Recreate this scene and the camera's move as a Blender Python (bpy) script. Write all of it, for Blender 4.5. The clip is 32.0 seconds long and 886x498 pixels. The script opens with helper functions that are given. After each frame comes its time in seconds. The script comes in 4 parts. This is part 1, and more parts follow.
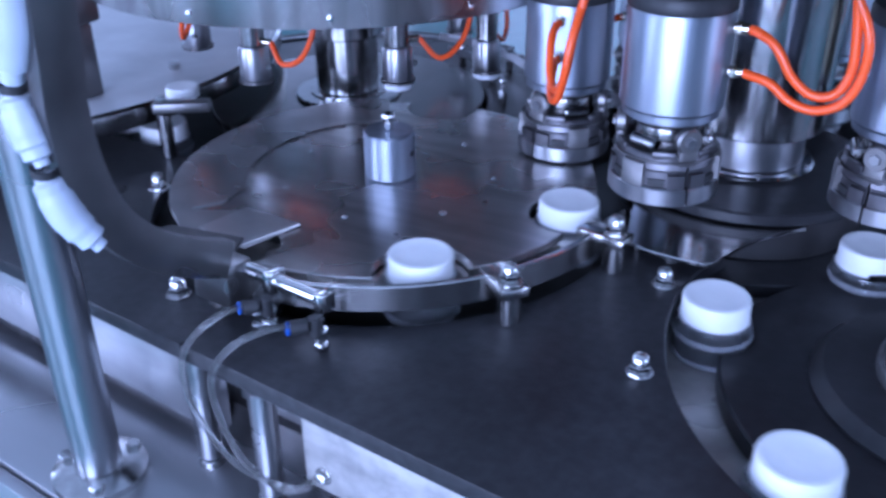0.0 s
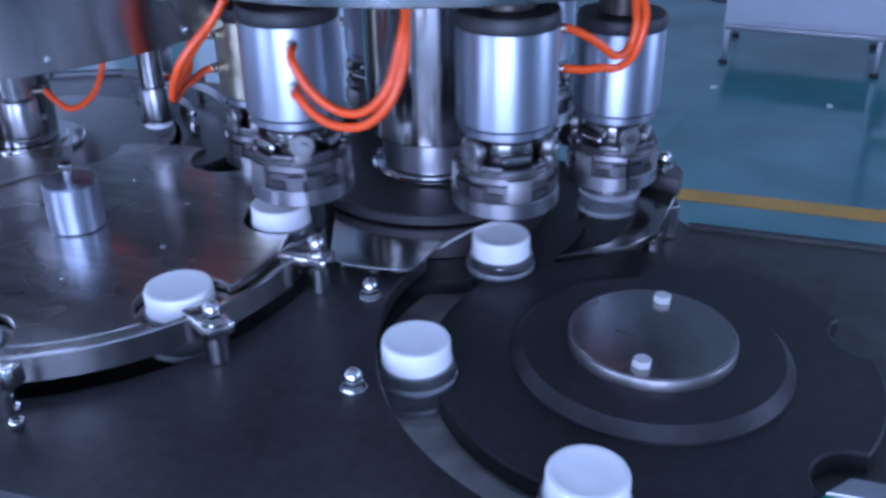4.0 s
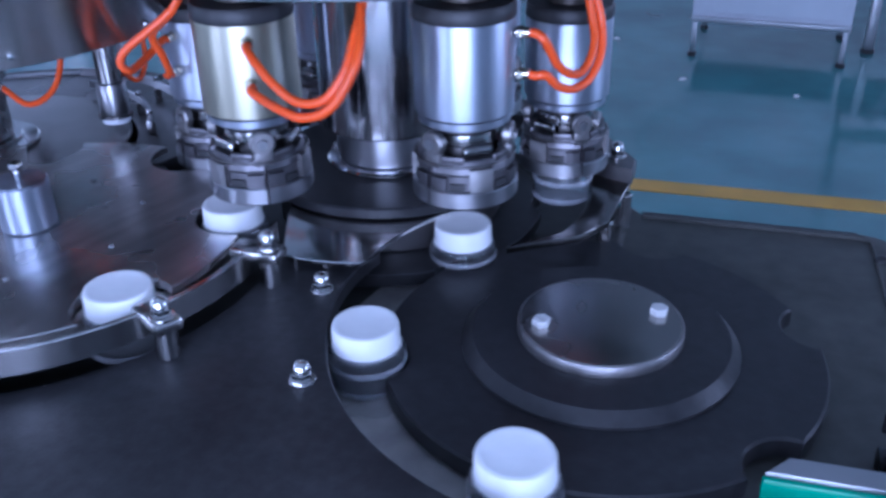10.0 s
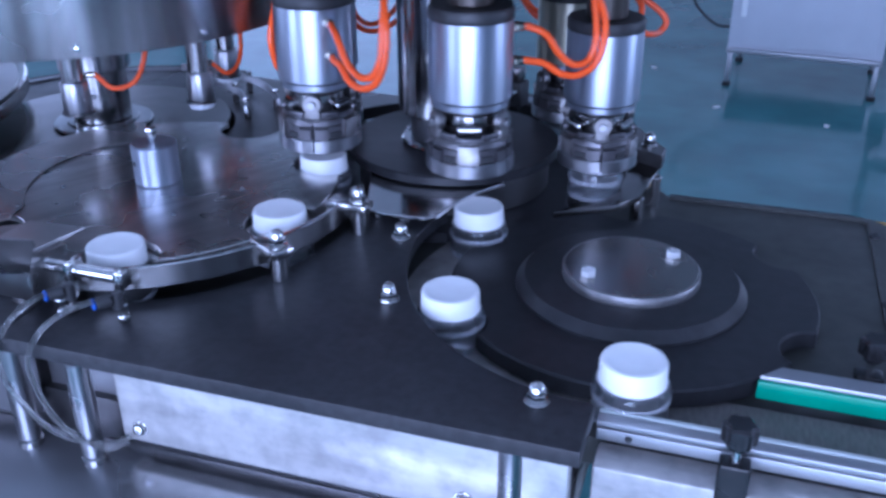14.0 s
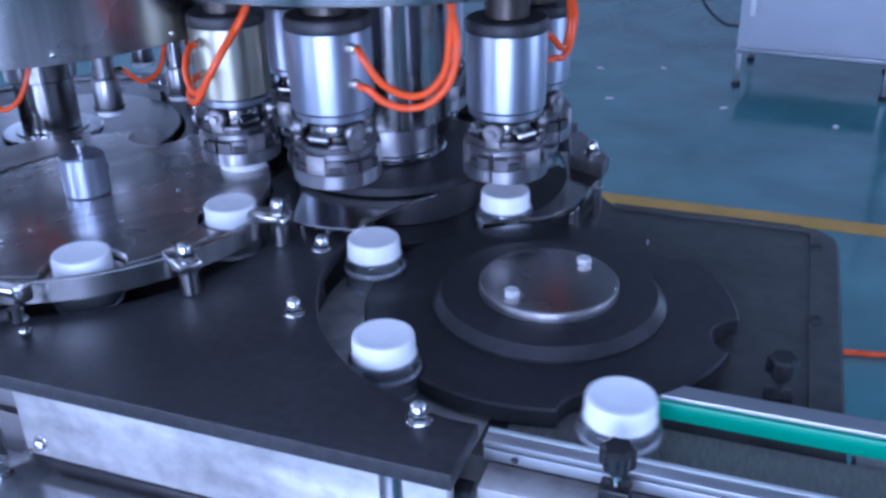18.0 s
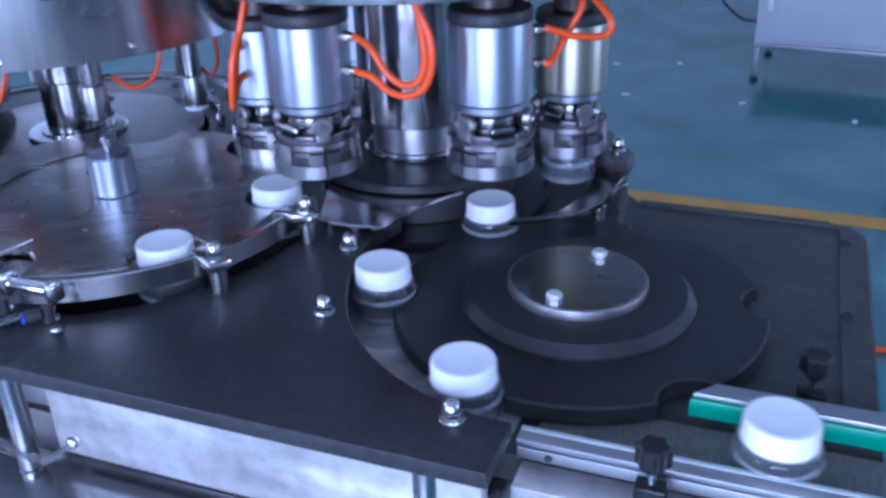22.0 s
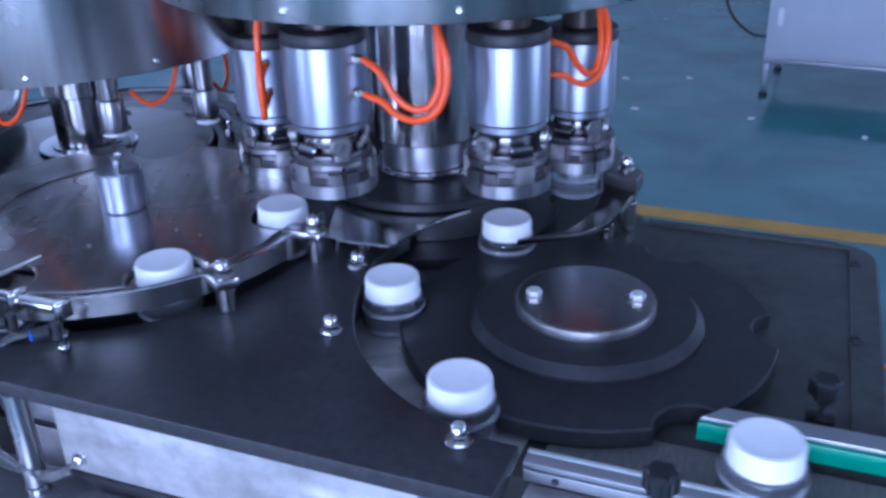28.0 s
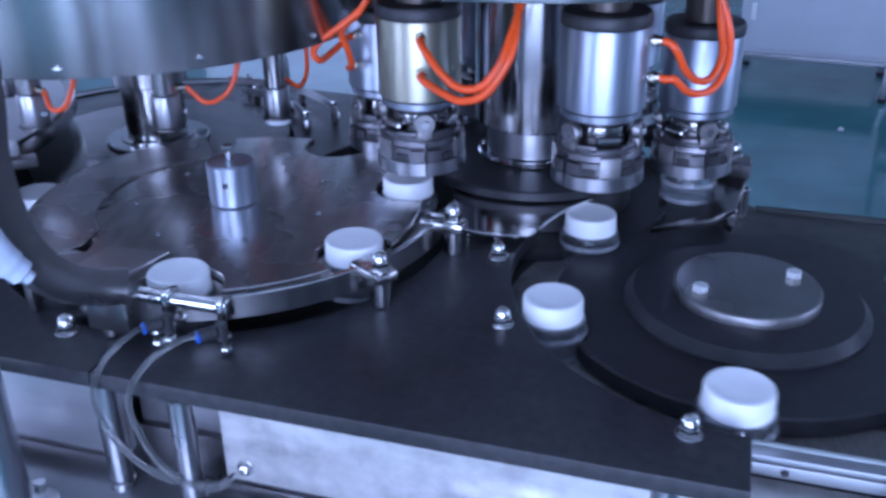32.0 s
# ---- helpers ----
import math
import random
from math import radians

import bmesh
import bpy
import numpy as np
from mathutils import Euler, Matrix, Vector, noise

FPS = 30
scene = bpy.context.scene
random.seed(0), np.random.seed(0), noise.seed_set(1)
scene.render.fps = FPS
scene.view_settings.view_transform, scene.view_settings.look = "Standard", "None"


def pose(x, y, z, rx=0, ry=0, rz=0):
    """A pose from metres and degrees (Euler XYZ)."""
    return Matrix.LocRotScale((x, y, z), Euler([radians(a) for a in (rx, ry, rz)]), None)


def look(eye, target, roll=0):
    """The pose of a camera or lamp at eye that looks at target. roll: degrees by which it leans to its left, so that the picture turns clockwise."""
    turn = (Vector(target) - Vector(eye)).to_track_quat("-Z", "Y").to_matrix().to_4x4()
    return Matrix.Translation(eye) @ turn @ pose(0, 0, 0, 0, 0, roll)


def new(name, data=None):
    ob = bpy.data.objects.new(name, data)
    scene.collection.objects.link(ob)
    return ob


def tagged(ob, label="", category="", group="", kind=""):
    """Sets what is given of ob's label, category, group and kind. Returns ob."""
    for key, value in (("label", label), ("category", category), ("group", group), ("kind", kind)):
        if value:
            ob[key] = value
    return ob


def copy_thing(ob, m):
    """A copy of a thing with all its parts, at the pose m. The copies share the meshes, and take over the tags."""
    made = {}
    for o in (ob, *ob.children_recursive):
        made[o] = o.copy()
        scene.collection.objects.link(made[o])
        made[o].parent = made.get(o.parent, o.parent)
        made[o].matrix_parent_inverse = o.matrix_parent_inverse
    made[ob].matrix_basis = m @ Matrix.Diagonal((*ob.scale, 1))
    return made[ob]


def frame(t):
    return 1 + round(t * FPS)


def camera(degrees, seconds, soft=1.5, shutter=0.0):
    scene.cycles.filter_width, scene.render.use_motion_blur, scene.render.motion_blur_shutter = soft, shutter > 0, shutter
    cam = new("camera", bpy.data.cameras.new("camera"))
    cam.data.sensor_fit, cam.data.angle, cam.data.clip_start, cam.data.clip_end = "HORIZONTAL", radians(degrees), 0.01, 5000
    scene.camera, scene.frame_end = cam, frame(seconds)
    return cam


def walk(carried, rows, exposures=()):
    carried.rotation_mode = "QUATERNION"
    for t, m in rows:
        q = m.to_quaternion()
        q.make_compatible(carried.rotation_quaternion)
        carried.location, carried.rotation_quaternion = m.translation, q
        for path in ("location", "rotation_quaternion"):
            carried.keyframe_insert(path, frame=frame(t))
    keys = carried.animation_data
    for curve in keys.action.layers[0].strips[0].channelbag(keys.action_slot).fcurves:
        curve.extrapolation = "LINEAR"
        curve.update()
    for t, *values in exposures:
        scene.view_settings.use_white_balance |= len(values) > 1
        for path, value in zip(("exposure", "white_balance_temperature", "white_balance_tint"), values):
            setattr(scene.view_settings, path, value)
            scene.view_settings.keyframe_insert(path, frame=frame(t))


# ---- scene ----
cam = camera(50.8, 32.0, soft=3.0, shutter=0.5)
METRES, EYE, TILT, LEAN, TURN = 1.22, 1.5, 0.0, 0.0, 35.1
EXPOSURE = -0.32
ROWS = [
    (0.0, 0.0, 0.0, 0.0, -0.24, -29.05, 0.43),
    (0.5, -0.013, 0.0095, -0.0027, 1.87, -29.41, 0.02),
    (1.0, 0.0085, 0.0172, -0.0013, -0.16, -29.78, 0.32),
    (1.5, 0.033, 0.0271, -0.0048, -1.74, -30.28, 0.11),
    (2.0, 0.0401, 0.0312, -0.0062, -6.88, -30.1, 1.49),
    (2.5, 0.0295, 0.014, 0.0048, -13.31, -29.43, 1.34),
    (3.0, 0.0139, 0.0057, 0.0099, -15.91, -29.09, 0.91),
    (3.5, 0.0206, 0.0003, 0.0114, -16.77, -28.97, 0.65),
    (4.0, 0.0373, -0.0048, 0.0091, -18.01, -28.43, 0.79),
    (4.5, 0.0454, -0.0101, 0.0103, -18.66, -28.74, 0.66),
    (6.5, 0.0453, -0.0011, 0.0077, -18.84, -29.17, 0.7),
    (7.0, 0.0452, -0.0034, 0.0078, -18.81, -29.09, 0.9),
    (7.5, 0.0488, -0.0021, 0.0066, -18.87, -29.37, 1.23),
    (8.0, 0.053, -0.0036, 0.0043, -19.3, -29.33, 1.19),
    (8.5, 0.0564, -0.0054, 0.0044, -19.79, -29.1, 1.07),
    (9.0, 0.0586, -0.0113, 0.0077, -19.92, -28.84, 1.11),
    (9.5, 0.0598, -0.0166, 0.0083, -20.01, -28.69, 1.07),
    (10.0, 0.0588, -0.0193, 0.0078, -19.6, -28.66, 1.12),
    (10.5, 0.0649, -0.0298, 0.0114, -18.54, -29.17, 0.96),
    (11.0, 0.084, -0.0464, 0.0119, -16.8, -28.72, 1.03),
    (11.5, 0.1012, -0.044, 0.0082, -14.25, -28.99, 1.32),
    (12.0, 0.09, -0.0516, 0.0066, -14.67, -28.64, 0.88),
    (12.5, 0.0373, -0.0803, 0.016, -15.91, -27.77, 1.09),
    (13.0, 0.0118, -0.1141, 0.0208, -15.41, -27.25, 0.31),
    (13.5, -0.0008, -0.1471, 0.0213, -15.71, -27.35, 0.32),
    (14.0, -0.0277, -0.1829, 0.0209, -16.99, -26.75, 0.25),
    (14.5, -0.0459, -0.2063, 0.0261, -18.4, -26.44, 0.03),
    (16.5, 0.0788, -0.197, 0.0262, -14.25, -26.6, 1.01),
    (17.0, 0.08, -0.1961, 0.0253, -14.54, -26.83, 1.01),
    (17.5, 0.0854, -0.1973, 0.0254, -15.13, -26.65, 1.18),
    (18.0, 0.0863, -0.1982, 0.0252, -15.3, -26.74, 1.13),
    (18.5, 0.0881, -0.2001, 0.0259, -15.53, -26.64, 1.23),
    (19.0, 0.086, -0.1989, 0.0255, -15.43, -26.72, 1.19),
    (19.5, 0.0851, -0.1953, 0.0229, -15.38, -26.89, 1.37),
    (20.0, 0.0871, -0.1924, 0.0238, -15.37, -26.91, 1.43),
    (20.5, 0.086, -0.1874, 0.0223, -15.16, -27.0, 1.44),
    (21.0, 0.0786, -0.1888, 0.0223, -14.72, -27.13, 1.79),
    (21.5, 0.0735, -0.1937, 0.0228, -14.63, -27.0, 1.69),
    (22.0, 0.0725, -0.1926, 0.0257, -14.66, -26.92, 1.66),
    (22.5, 0.0649, -0.1851, 0.0329, -13.95, -26.25, 0.98),
    (23.0, 0.0603, -0.1804, 0.0335, -13.75, -26.27, 0.39),
    (23.5, 0.0581, -0.1808, 0.035, -13.42, -26.13, 0.29),
    (24.0, 0.0609, -0.1814, 0.0318, -13.53, -26.31, 0.57),
    (24.5, 0.0649, -0.181, 0.0319, -13.52, -26.52, 0.66),
    (25.0, 0.066, -0.1791, 0.0312, -13.64, -26.43, 0.77),
    (25.5, 0.0669, -0.1804, 0.0304, -13.6, -26.35, 0.89),
    (27.5, 0.0713, -0.1891, 0.0329, -13.94, -25.87, 1.28),
    (28.0, 0.0738, -0.1885, 0.0324, -14.04, -26.22, 1.49),
    (28.5, 0.076, -0.1874, 0.0326, -14.11, -25.81, 1.33),
    (29.0, 0.0796, -0.1886, 0.0344, -14.84, -25.88, 1.12),
    (29.5, 0.0765, -0.1877, 0.0347, -15.0, -25.71, 1.07),
    (30.0, 0.065, -0.1891, 0.0344, -15.04, -25.89, 0.76),
    (30.5, 0.0219, -0.2051, 0.0406, -16.86, -24.93, 0.95),
    (31.0, -0.0452, -0.2248, 0.0377, -19.42, -25.22, 0.63),
    (31.5, -0.1064, -0.1953, 0.036, -16.85, -25.5, 0.46),
    (32.0, -0.121, -0.102, 0.0129, -18.18, -26.38, 0.67),
]
walk(cam, [(t, pose(0, 0, EYE, TILT, LEAN, TURN) @ pose(METRES * x, METRES * y, METRES * z, 90 + pitch, roll, yaw)) for t, x, y, z, yaw, pitch, roll in ROWS],
     exposures=[(t, EXPOSURE + e, 4850, 32) for t, e in ((0.0, 0.08), (2.0, -0.09), (4.0, -0.17), (7.0, -0.13), (8.0, -0.18), (9.0, -0.09), (12.0, -0.07), (19.0, -0.08), (25.0, -0.07), (28.0, -0.14), (30.0, -0.16), (31.0, -0.14), (32.0, -0.25))])

# ------------------------------------------------------------------ the plan, in metres
S = (0.005, 0.812)      # outfeed star wheel
T = (-0.305, 1.087)     # capping turret
L = (-0.642, 0.805)     # transfer disc
U = (-0.905, 1.040)     # cap placing turret
SPEED = 49.47           # degrees a second of the six-pocket wheels
PITCH = 60 / SPEED      # seconds from jar to jar
Z_DECK, Z_PLATE = 0.945, 1.004
Z_TABLE, Z_STAR = 0.855, 0.9485
HEAD_R, STAR_R, DISC_R, PLACER_R = 0.225, 0.2325, 0.229, 0.215

# ------------------------------------------------------------------ light
world = bpy.data.worlds.new("world")
scene.world = world
world.use_nodes = True
wt = world.node_tree
sky = wt.nodes.new("ShaderNodeTexSky")
sky.sky_type, sky.sun_disc = "NISHITA", False
sky.sun_elevation, sky.sun_rotation = radians(38), radians(200)
wt.nodes["Background"].inputs[1].default_value = 0.10
wt.links.new(sky.outputs[0], wt.nodes["Background"].inputs[0])


def window_light(name, place, target, width, height, watts, colour):
    data = bpy.data.lights.new(name, "AREA")
    data.shape, data.size, data.size_y, data.energy, data.color = "RECTANGLE", width, height, watts, colour
    ob = new(name, data)
    ob.matrix_basis = look(place, target)
    return ob


DAY = (0.76, 0.87, 0.98)
# windows in the front wall, behind the eye, and in the far and right walls
for wx, wide, watts in ((-3.2, 1.9, 132), (0.5, 2.7, 230)):
    window_light("daylight_front", (wx, -2.93, 1.75), (wx, 5, 1.75), wide, 2.5, watts, DAY)
for wx, wide, watts in ((-4.3, 2.7, 28), (4.2, 1.8, 50)):
    window_light("daylight_back", (wx, 8.93, 1.75), (wx, 0, 1.75), wide, 2.5, watts, DAY)
window_light("daylight_right", (5.93, 2.0, 2.2), (0, 2.0, 2.2), 2.2, 2.0, 100, DAY)
for wy, watts in ((1.6, 100), (6.8, 18)):
    window_light("daylight_left", (-5.93, wy, 2.2), (0, wy, 2.2), 2.2, 2.0, watts, DAY)


# ------------------------------------------------------------------ materials
def material(name, colour, rough=0.5, metal=0.0, vary=0.15, scale=30.0, stretch=(1, 1, 1), bump=0.0, bump_scale=200.0,
             rough_vary=0.1, second=None, second_scale=4.0, second_amount=0.3, clear=0.0, per_object=0.0, turned_round=0.0):
    m = bpy.data.materials.new(name)
    m.use_nodes = True
    t = m.node_tree
    b = t.nodes["Principled BSDF"]
    b.inputs["Metallic"].default_value = metal
    b.inputs["Coat Weight"].default_value = clear
    co = t.nodes.new("ShaderNodeTexCoord")
    mp = t.nodes.new("ShaderNodeMapping")
    mp.inputs["Scale"].default_value = stretch
    t.links.new(co.outputs["Object"], mp.inputs[0])
    n1 = t.nodes.new("ShaderNodeTexNoise")
    n1.inputs["Scale"].default_value, n1.inputs["Detail"].default_value = scale, 5
    t.links.new(mp.outputs[0], n1.inputs["Vector"])
    n2 = t.nodes.new("ShaderNodeTexNoise")
    n2.inputs["Scale"].default_value, n2.inputs["Detail"].default_value = second_scale, 3
    t.links.new(co.outputs["Object"], n2.inputs["Vector"])
    ramp = t.nodes.new("ShaderNodeMapRange")
    ramp.inputs["From Min"].default_value, ramp.inputs["From Max"].default_value = 0.3, 0.7
    ramp.inputs["To Min"].default_value, ramp.inputs["To Max"].default_value = 1 - vary, 1 + vary
    t.links.new(n1.outputs["Fac"], ramp.inputs["Value"])
    base = t.nodes.new("ShaderNodeMix")
    base.data_type = "RGBA"
    base.inputs["A"].default_value = (*colour, 1)
    base.inputs["B"].default_value = (*(second or [c * 0.7 for c in colour]), 1)
    span = t.nodes.new("ShaderNodeMapRange")
    span.inputs["From Min"].default_value, span.inputs["From Max"].default_value = 0.42, 0.68
    span.inputs["To Max"].default_value = second_amount
    t.links.new(n2.outputs["Fac"], span.inputs["Value"])
    t.links.new(span.outputs[0], base.inputs["Factor"])
    mul = t.nodes.new("ShaderNodeVectorMath")
    mul.operation = "SCALE"
    t.links.new(base.outputs["Result"], mul.inputs[0])
    if per_object:
        info = t.nodes.new("ShaderNodeObjectInfo")
        pr = t.nodes.new("ShaderNodeMapRange")
        pr.inputs["To Min"].default_value, pr.inputs["To Max"].default_value = 1 - per_object, 1 + per_object
        t.links.new(info.outputs["Random"], pr.inputs["Value"])
        mm = t.nodes.new("ShaderNodeMath")
        mm.operation = "MULTIPLY"
        t.links.new(ramp.outputs[0], mm.inputs[0])
        t.links.new(pr.outputs[0], mm.inputs[1])
        t.links.new(mm.outputs[0], mul.inputs["Scale"])
    else:
        t.links.new(ramp.outputs[0], mul.inputs["Scale"])
    t.links.new(mul.outputs[0], b.inputs["Base Color"])
    rr = t.nodes.new("ShaderNodeMapRange")
    rr.inputs["From Min"].default_value, rr.inputs["From Max"].default_value = 0.3, 0.7
    rr.inputs["To Min"].default_value, rr.inputs["To Max"].default_value = max(0.02, rough - rough_vary), min(1, rough + rough_vary)
    t.links.new(n2.outputs["Fac"], rr.inputs["Value"])
    t.links.new(rr.outputs[0], b.inputs["Roughness"])
    if turned_round:
        tg = t.nodes.new("ShaderNodeTangent")
        tg.direction_type, tg.axis = "RADIAL", "Z"
        b.inputs["Anisotropic"].default_value, b.inputs["Anisotropic Rotation"].default_value = turned_round, 0.25
        t.links.new(tg.outputs[0], b.inputs["Tangent"])
    if bump:
        n3 = t.nodes.new("ShaderNodeTexNoise")
        n3.inputs["Scale"].default_value, n3.inputs["Detail"].default_value = bump_scale, 4
        t.links.new(mp.outputs[0], n3.inputs["Vector"])
        bp = t.nodes.new("ShaderNodeBump")
        bp.inputs["Strength"].default_value, bp.inputs["Distance"].default_value = bump, 0.002
        t.links.new(n3.outputs["Fac"], bp.inputs["Height"])
        t.links.new(bp.outputs[0], b.inputs["Normal"])
    return m


def clear_material(name, colour, rough, ior, alpha_mix=0.0):
    m = bpy.data.materials.new(name)
    m.use_nodes = True
    b = m.node_tree.nodes["Principled BSDF"]
    b.inputs["Base Color"].default_value = (*colour, 1)
    b.inputs["Roughness"].default_value = rough
    b.inputs["IOR"].default_value = ior
    b.inputs["Transmission Weight"].default_value = 1 - alpha_mix
    return m


M_PLATE = material("black_machined_plastic", (0.0225, 0.0225, 0.0245), 0.40, vary=0.25, scale=90, second=(0.040, 0.040, 0.043), second_scale=4, second_amount=0.8, rough_vary=0.16, bump=0.12, bump_scale=260)

M_STARP = material("black_nylon", (0.0180, 0.0181, 0.0200), 0.40, vary=0.25, scale=70, second=(0.0270, 0.0272, 0.0300), second_scale=6, second_amount=0.5, bump=0.1)
M_DECK = material("grey_steel_deck", (0.062, 0.063, 0.058), 0.42, metal=0.0, vary=0.2, scale=40, second=(0.042, 0.043, 0.039), second_scale=6, second_amount=0.6, rough_vary=0.05)
for m, gloss in ((M_PLATE, 0.32), (M_STARP, 0.40), (M_DECK, 0.32)):
    m.node_tree.nodes["Principled BSDF"].inputs["Specular IOR Level"].default_value = gloss
M_BELT = material("brown_grey_belt", (0.175, 0.163, 0.150), 0.5, vary=0.2, scale=60, stretch=(4, 1, 1), second_amount=0.4)
M_STEEL = material("brushed_steel", (0.66, 0.655, 0.65), 0.20, 1.0, turned_round=0.6, vary=0.20, scale=48, stretch=(1, 1, 0.008), second=(0.47, 0.455, 0.44), second_scale=4, second_amount=0.6, rough_vary=0.03)
# upright light and dark streaks paint the drums' reflections into the colour
M_DRUM = material("reflection_streaked_drum", (0.54, 0.535, 0.53), 0.27, 1.0, turned_round=0.85, vary=0.42, scale=26, stretch=(1, 1, 0.006), second=(0.46, 0.44, 0.43), second_scale=5, second_amount=0.15, rough_vary=0.01)
M_DISC = material("worn_steel_sheet", (0.74, 0.725, 0.71), 0.26, 1.0, vary=0.18, scale=26, stretch=(0.25, 2.0, 1), second=(0.44, 0.42, 0.405), second_scale=7, second_amount=0.9, rough_vary=0.07)
M_CHROME = material("polished_steel", (0.66, 0.66, 0.66), 0.12, 1.0, vary=0.05, scale=40, rough_vary=0.05)
# upright streaks mix brush lines with painted reflections; blue tint paints reflected daylight
M_ALU = material("turned_aluminium", (0.45, 0.49, 0.57), 0.42, 1.0, turned_round=0.6, vary=0.12, scale=70, stretch=(1, 1, 0.015), second=(0.40, 0.425, 0.475), second_scale=9, second_amount=0.5, rough_vary=0.03)
# the same brush lines and painted reflections, over really yellowed metal
M_ALU_WARM = material("yellowed_aluminium", (0.47, 0.455, 0.355), 0.42, 1.0, turned_round=0.6, vary=0.12, scale=70, stretch=(1, 1, 0.015), second=(0.46, 0.425, 0.31), second_scale=5, second_amount=0.3, rough_vary=0.03)
M_DARKSTEEL = material("dark_steel", (0.20, 0.19, 0.19), 0.30, 1.0, vary=0.15, scale=40)
M_STEM = material("browned_stem_steel", (0.10, 0.085, 0.075), 0.38, 0.8, vary=0.15, scale=30)
M_CHUCK = material("cast_jaw_steel", (0.15, 0.145, 0.155), 0.42, 0.9, vary=0.12, scale=60, second=(0.10, 0.097, 0.10), second_scale=24, second_amount=0.7)
M_LUG = material("worn_lug_steel", (0.31, 0.30, 0.30), 0.48, 1.0, vary=0.15, scale=50, second=(0.22, 0.21, 0.21), second_scale=30, second_amount=0.6)
M_FOOT = material("ground_jaw_steel", (0.40, 0.40, 0.42), 0.34, 1.0, turned_round=0.5, vary=0.06, scale=30, stretch=(1, 1, 0.1), second=(0.55, 0.55, 0.56), second_scale=14, second_amount=0.4, rough_vary=0.04)
M_COLUMN = material("ground_column_steel", (0.38, 0.375, 0.375), 0.17, 1.0, turned_round=0.75, vary=0.06, scale=25, stretch=(1, 1, 0.05), second=(0.36, 0.355, 0.35), second_scale=6, second_amount=0.4, rough_vary=0.04)
M_MIRROR = material("polished_dead_plate", (0.76, 0.745, 0.735), 0.13, 1.0, vary=0.10, scale=22, second=(0.60, 0.58, 0.57), second_scale=7, second_amount=0.6, rough_vary=0.04)
# polished steel; the guide plate's reflected dark underside is put into the colour
M_DIMPLATE = material("dark_mirroring_sheet", (0.28, 0.266, 0.257), 0.18, 1.0, vary=0.1, scale=22, second=(0.21, 0.197, 0.188), second_scale=9, second_amount=0.6, rough_vary=0.04)
M_COVER = material("satin_cover_sheet", (0.64, 0.63, 0.625), 0.36, 1.0, vary=0.08, scale=20, second=(0.50, 0.49, 0.48), second_scale=6, second_amount=0.6)
M_SLIDE = material("worn_slide_sheet", (0.44, 0.42, 0.395), 0.33, 0.25, vary=0.2, scale=30, second=(0.27, 0.255, 0.24), second_scale=14, second_amount=0.8, rough_vary=0.08)
M_HUB = material("brushed_centre_disc", (0.33, 0.32, 0.305), 0.25, 1.0, vary=0.12, scale=22, second=(0.27, 0.255, 0.245), second_scale=12, second_amount=0.8, rough_vary=0.06)
# bright steel bolts; the window's reflection is painted as a pale half-diffuse colour
M_BOLT = material("glinting_bolt", (0.80, 0.80, 0.80), 0.30, 0.4, vary=0.05)
M_REAR = material("dull_ground_plate", (0.085, 0.082, 0.082), 0.30, 0.6, vary=0.2, scale=24, second=(0.07, 0.068, 0.068), second_scale=8, second_amount=0.7, rough_vary=0.08)
M_CRESC = material("pale_worn_sheet", (0.45, 0.435, 0.425), 0.32, 0.9, vary=0.15, scale=20, second=(0.36, 0.345, 0.335), second_scale=9, second_amount=0.7)
M_WEAR = material("pale_wear_strip", (0.42, 0.46, 0.45), 0.45, vary=0.08, scale=20)
M_RUBBER = material("black_rubber", (0.026, 0.026, 0.028), 0.5, vary=0.2, scale=80)
M_KNOB = material("black_knob_plastic", (0.012, 0.012, 0.013), 0.25, vary=0.2, scale=80)
M_CAP = material("white_cap_plastic", (0.87, 0.88, 0.89), 0.38, vary=0.02, scale=60, second=(0.76, 0.77, 0.79), second_amount=0.4, second_scale=40)
M_GLASS = clear_material("clear_jar_plastic", (0.95, 0.97, 1.0), 0.05, 1.34, 0.03)
M_PAD = material("pale_pad_plastic", (0.72, 0.74, 0.79), 0.4, vary=0.05)
# the milky share paints the light that clear jar edges catch
M_RIM = clear_material("glinting_jar_rim", (0.93, 0.95, 1.0), 0.06, 1.50, 0.22)
M_ORANGE = material("orange_air_hose", (0.85, 0.10, 0.012), 0.30, vary=0.08, scale=20, second=(0.65, 0.06, 0.01), second_amount=0.4)
M_CLEARHOSE = clear_material("milky_air_hose", (0.66, 0.67, 0.66), 0.12, 1.25, 0.05)
M_TRAY = material("dull_tray_sheet", (0.68, 0.68, 0.69), 0.42, 0.25, vary=0.1, scale=12, second=(0.54, 0.54, 0.55), second_scale=5, second_amount=0.6)
M_BLUE = material("blue_fitting", (0.03, 0.10, 0.45), 0.35, vary=0.1)
M_BRASS = material("nickel_fitting", (0.72, 0.66, 0.55), 0.25, 1.0, vary=0.05)
M_GREEN = material("green_guide_plastic", (0.0, 0.33, 0.19), 0.38, vary=0.06, scale=30, second=(0.0, 0.25, 0.15), second_amount=0.4)
M_PROFILE = material("anodised_aluminium", (0.46, 0.47, 0.49), 0.48, 1.0, vary=0.06, scale=20, stretch=(0.05, 1, 1))
M_PANEL = material("sheet_steel_panel", (0.55, 0.535, 0.515), 0.38, 0.5, vary=0.24, scale=34, stretch=(0.22, 1, 1), second=(0.35, 0.34, 0.335), second_scale=38, second_amount=0.7, bump=0.05, bump_scale=40)
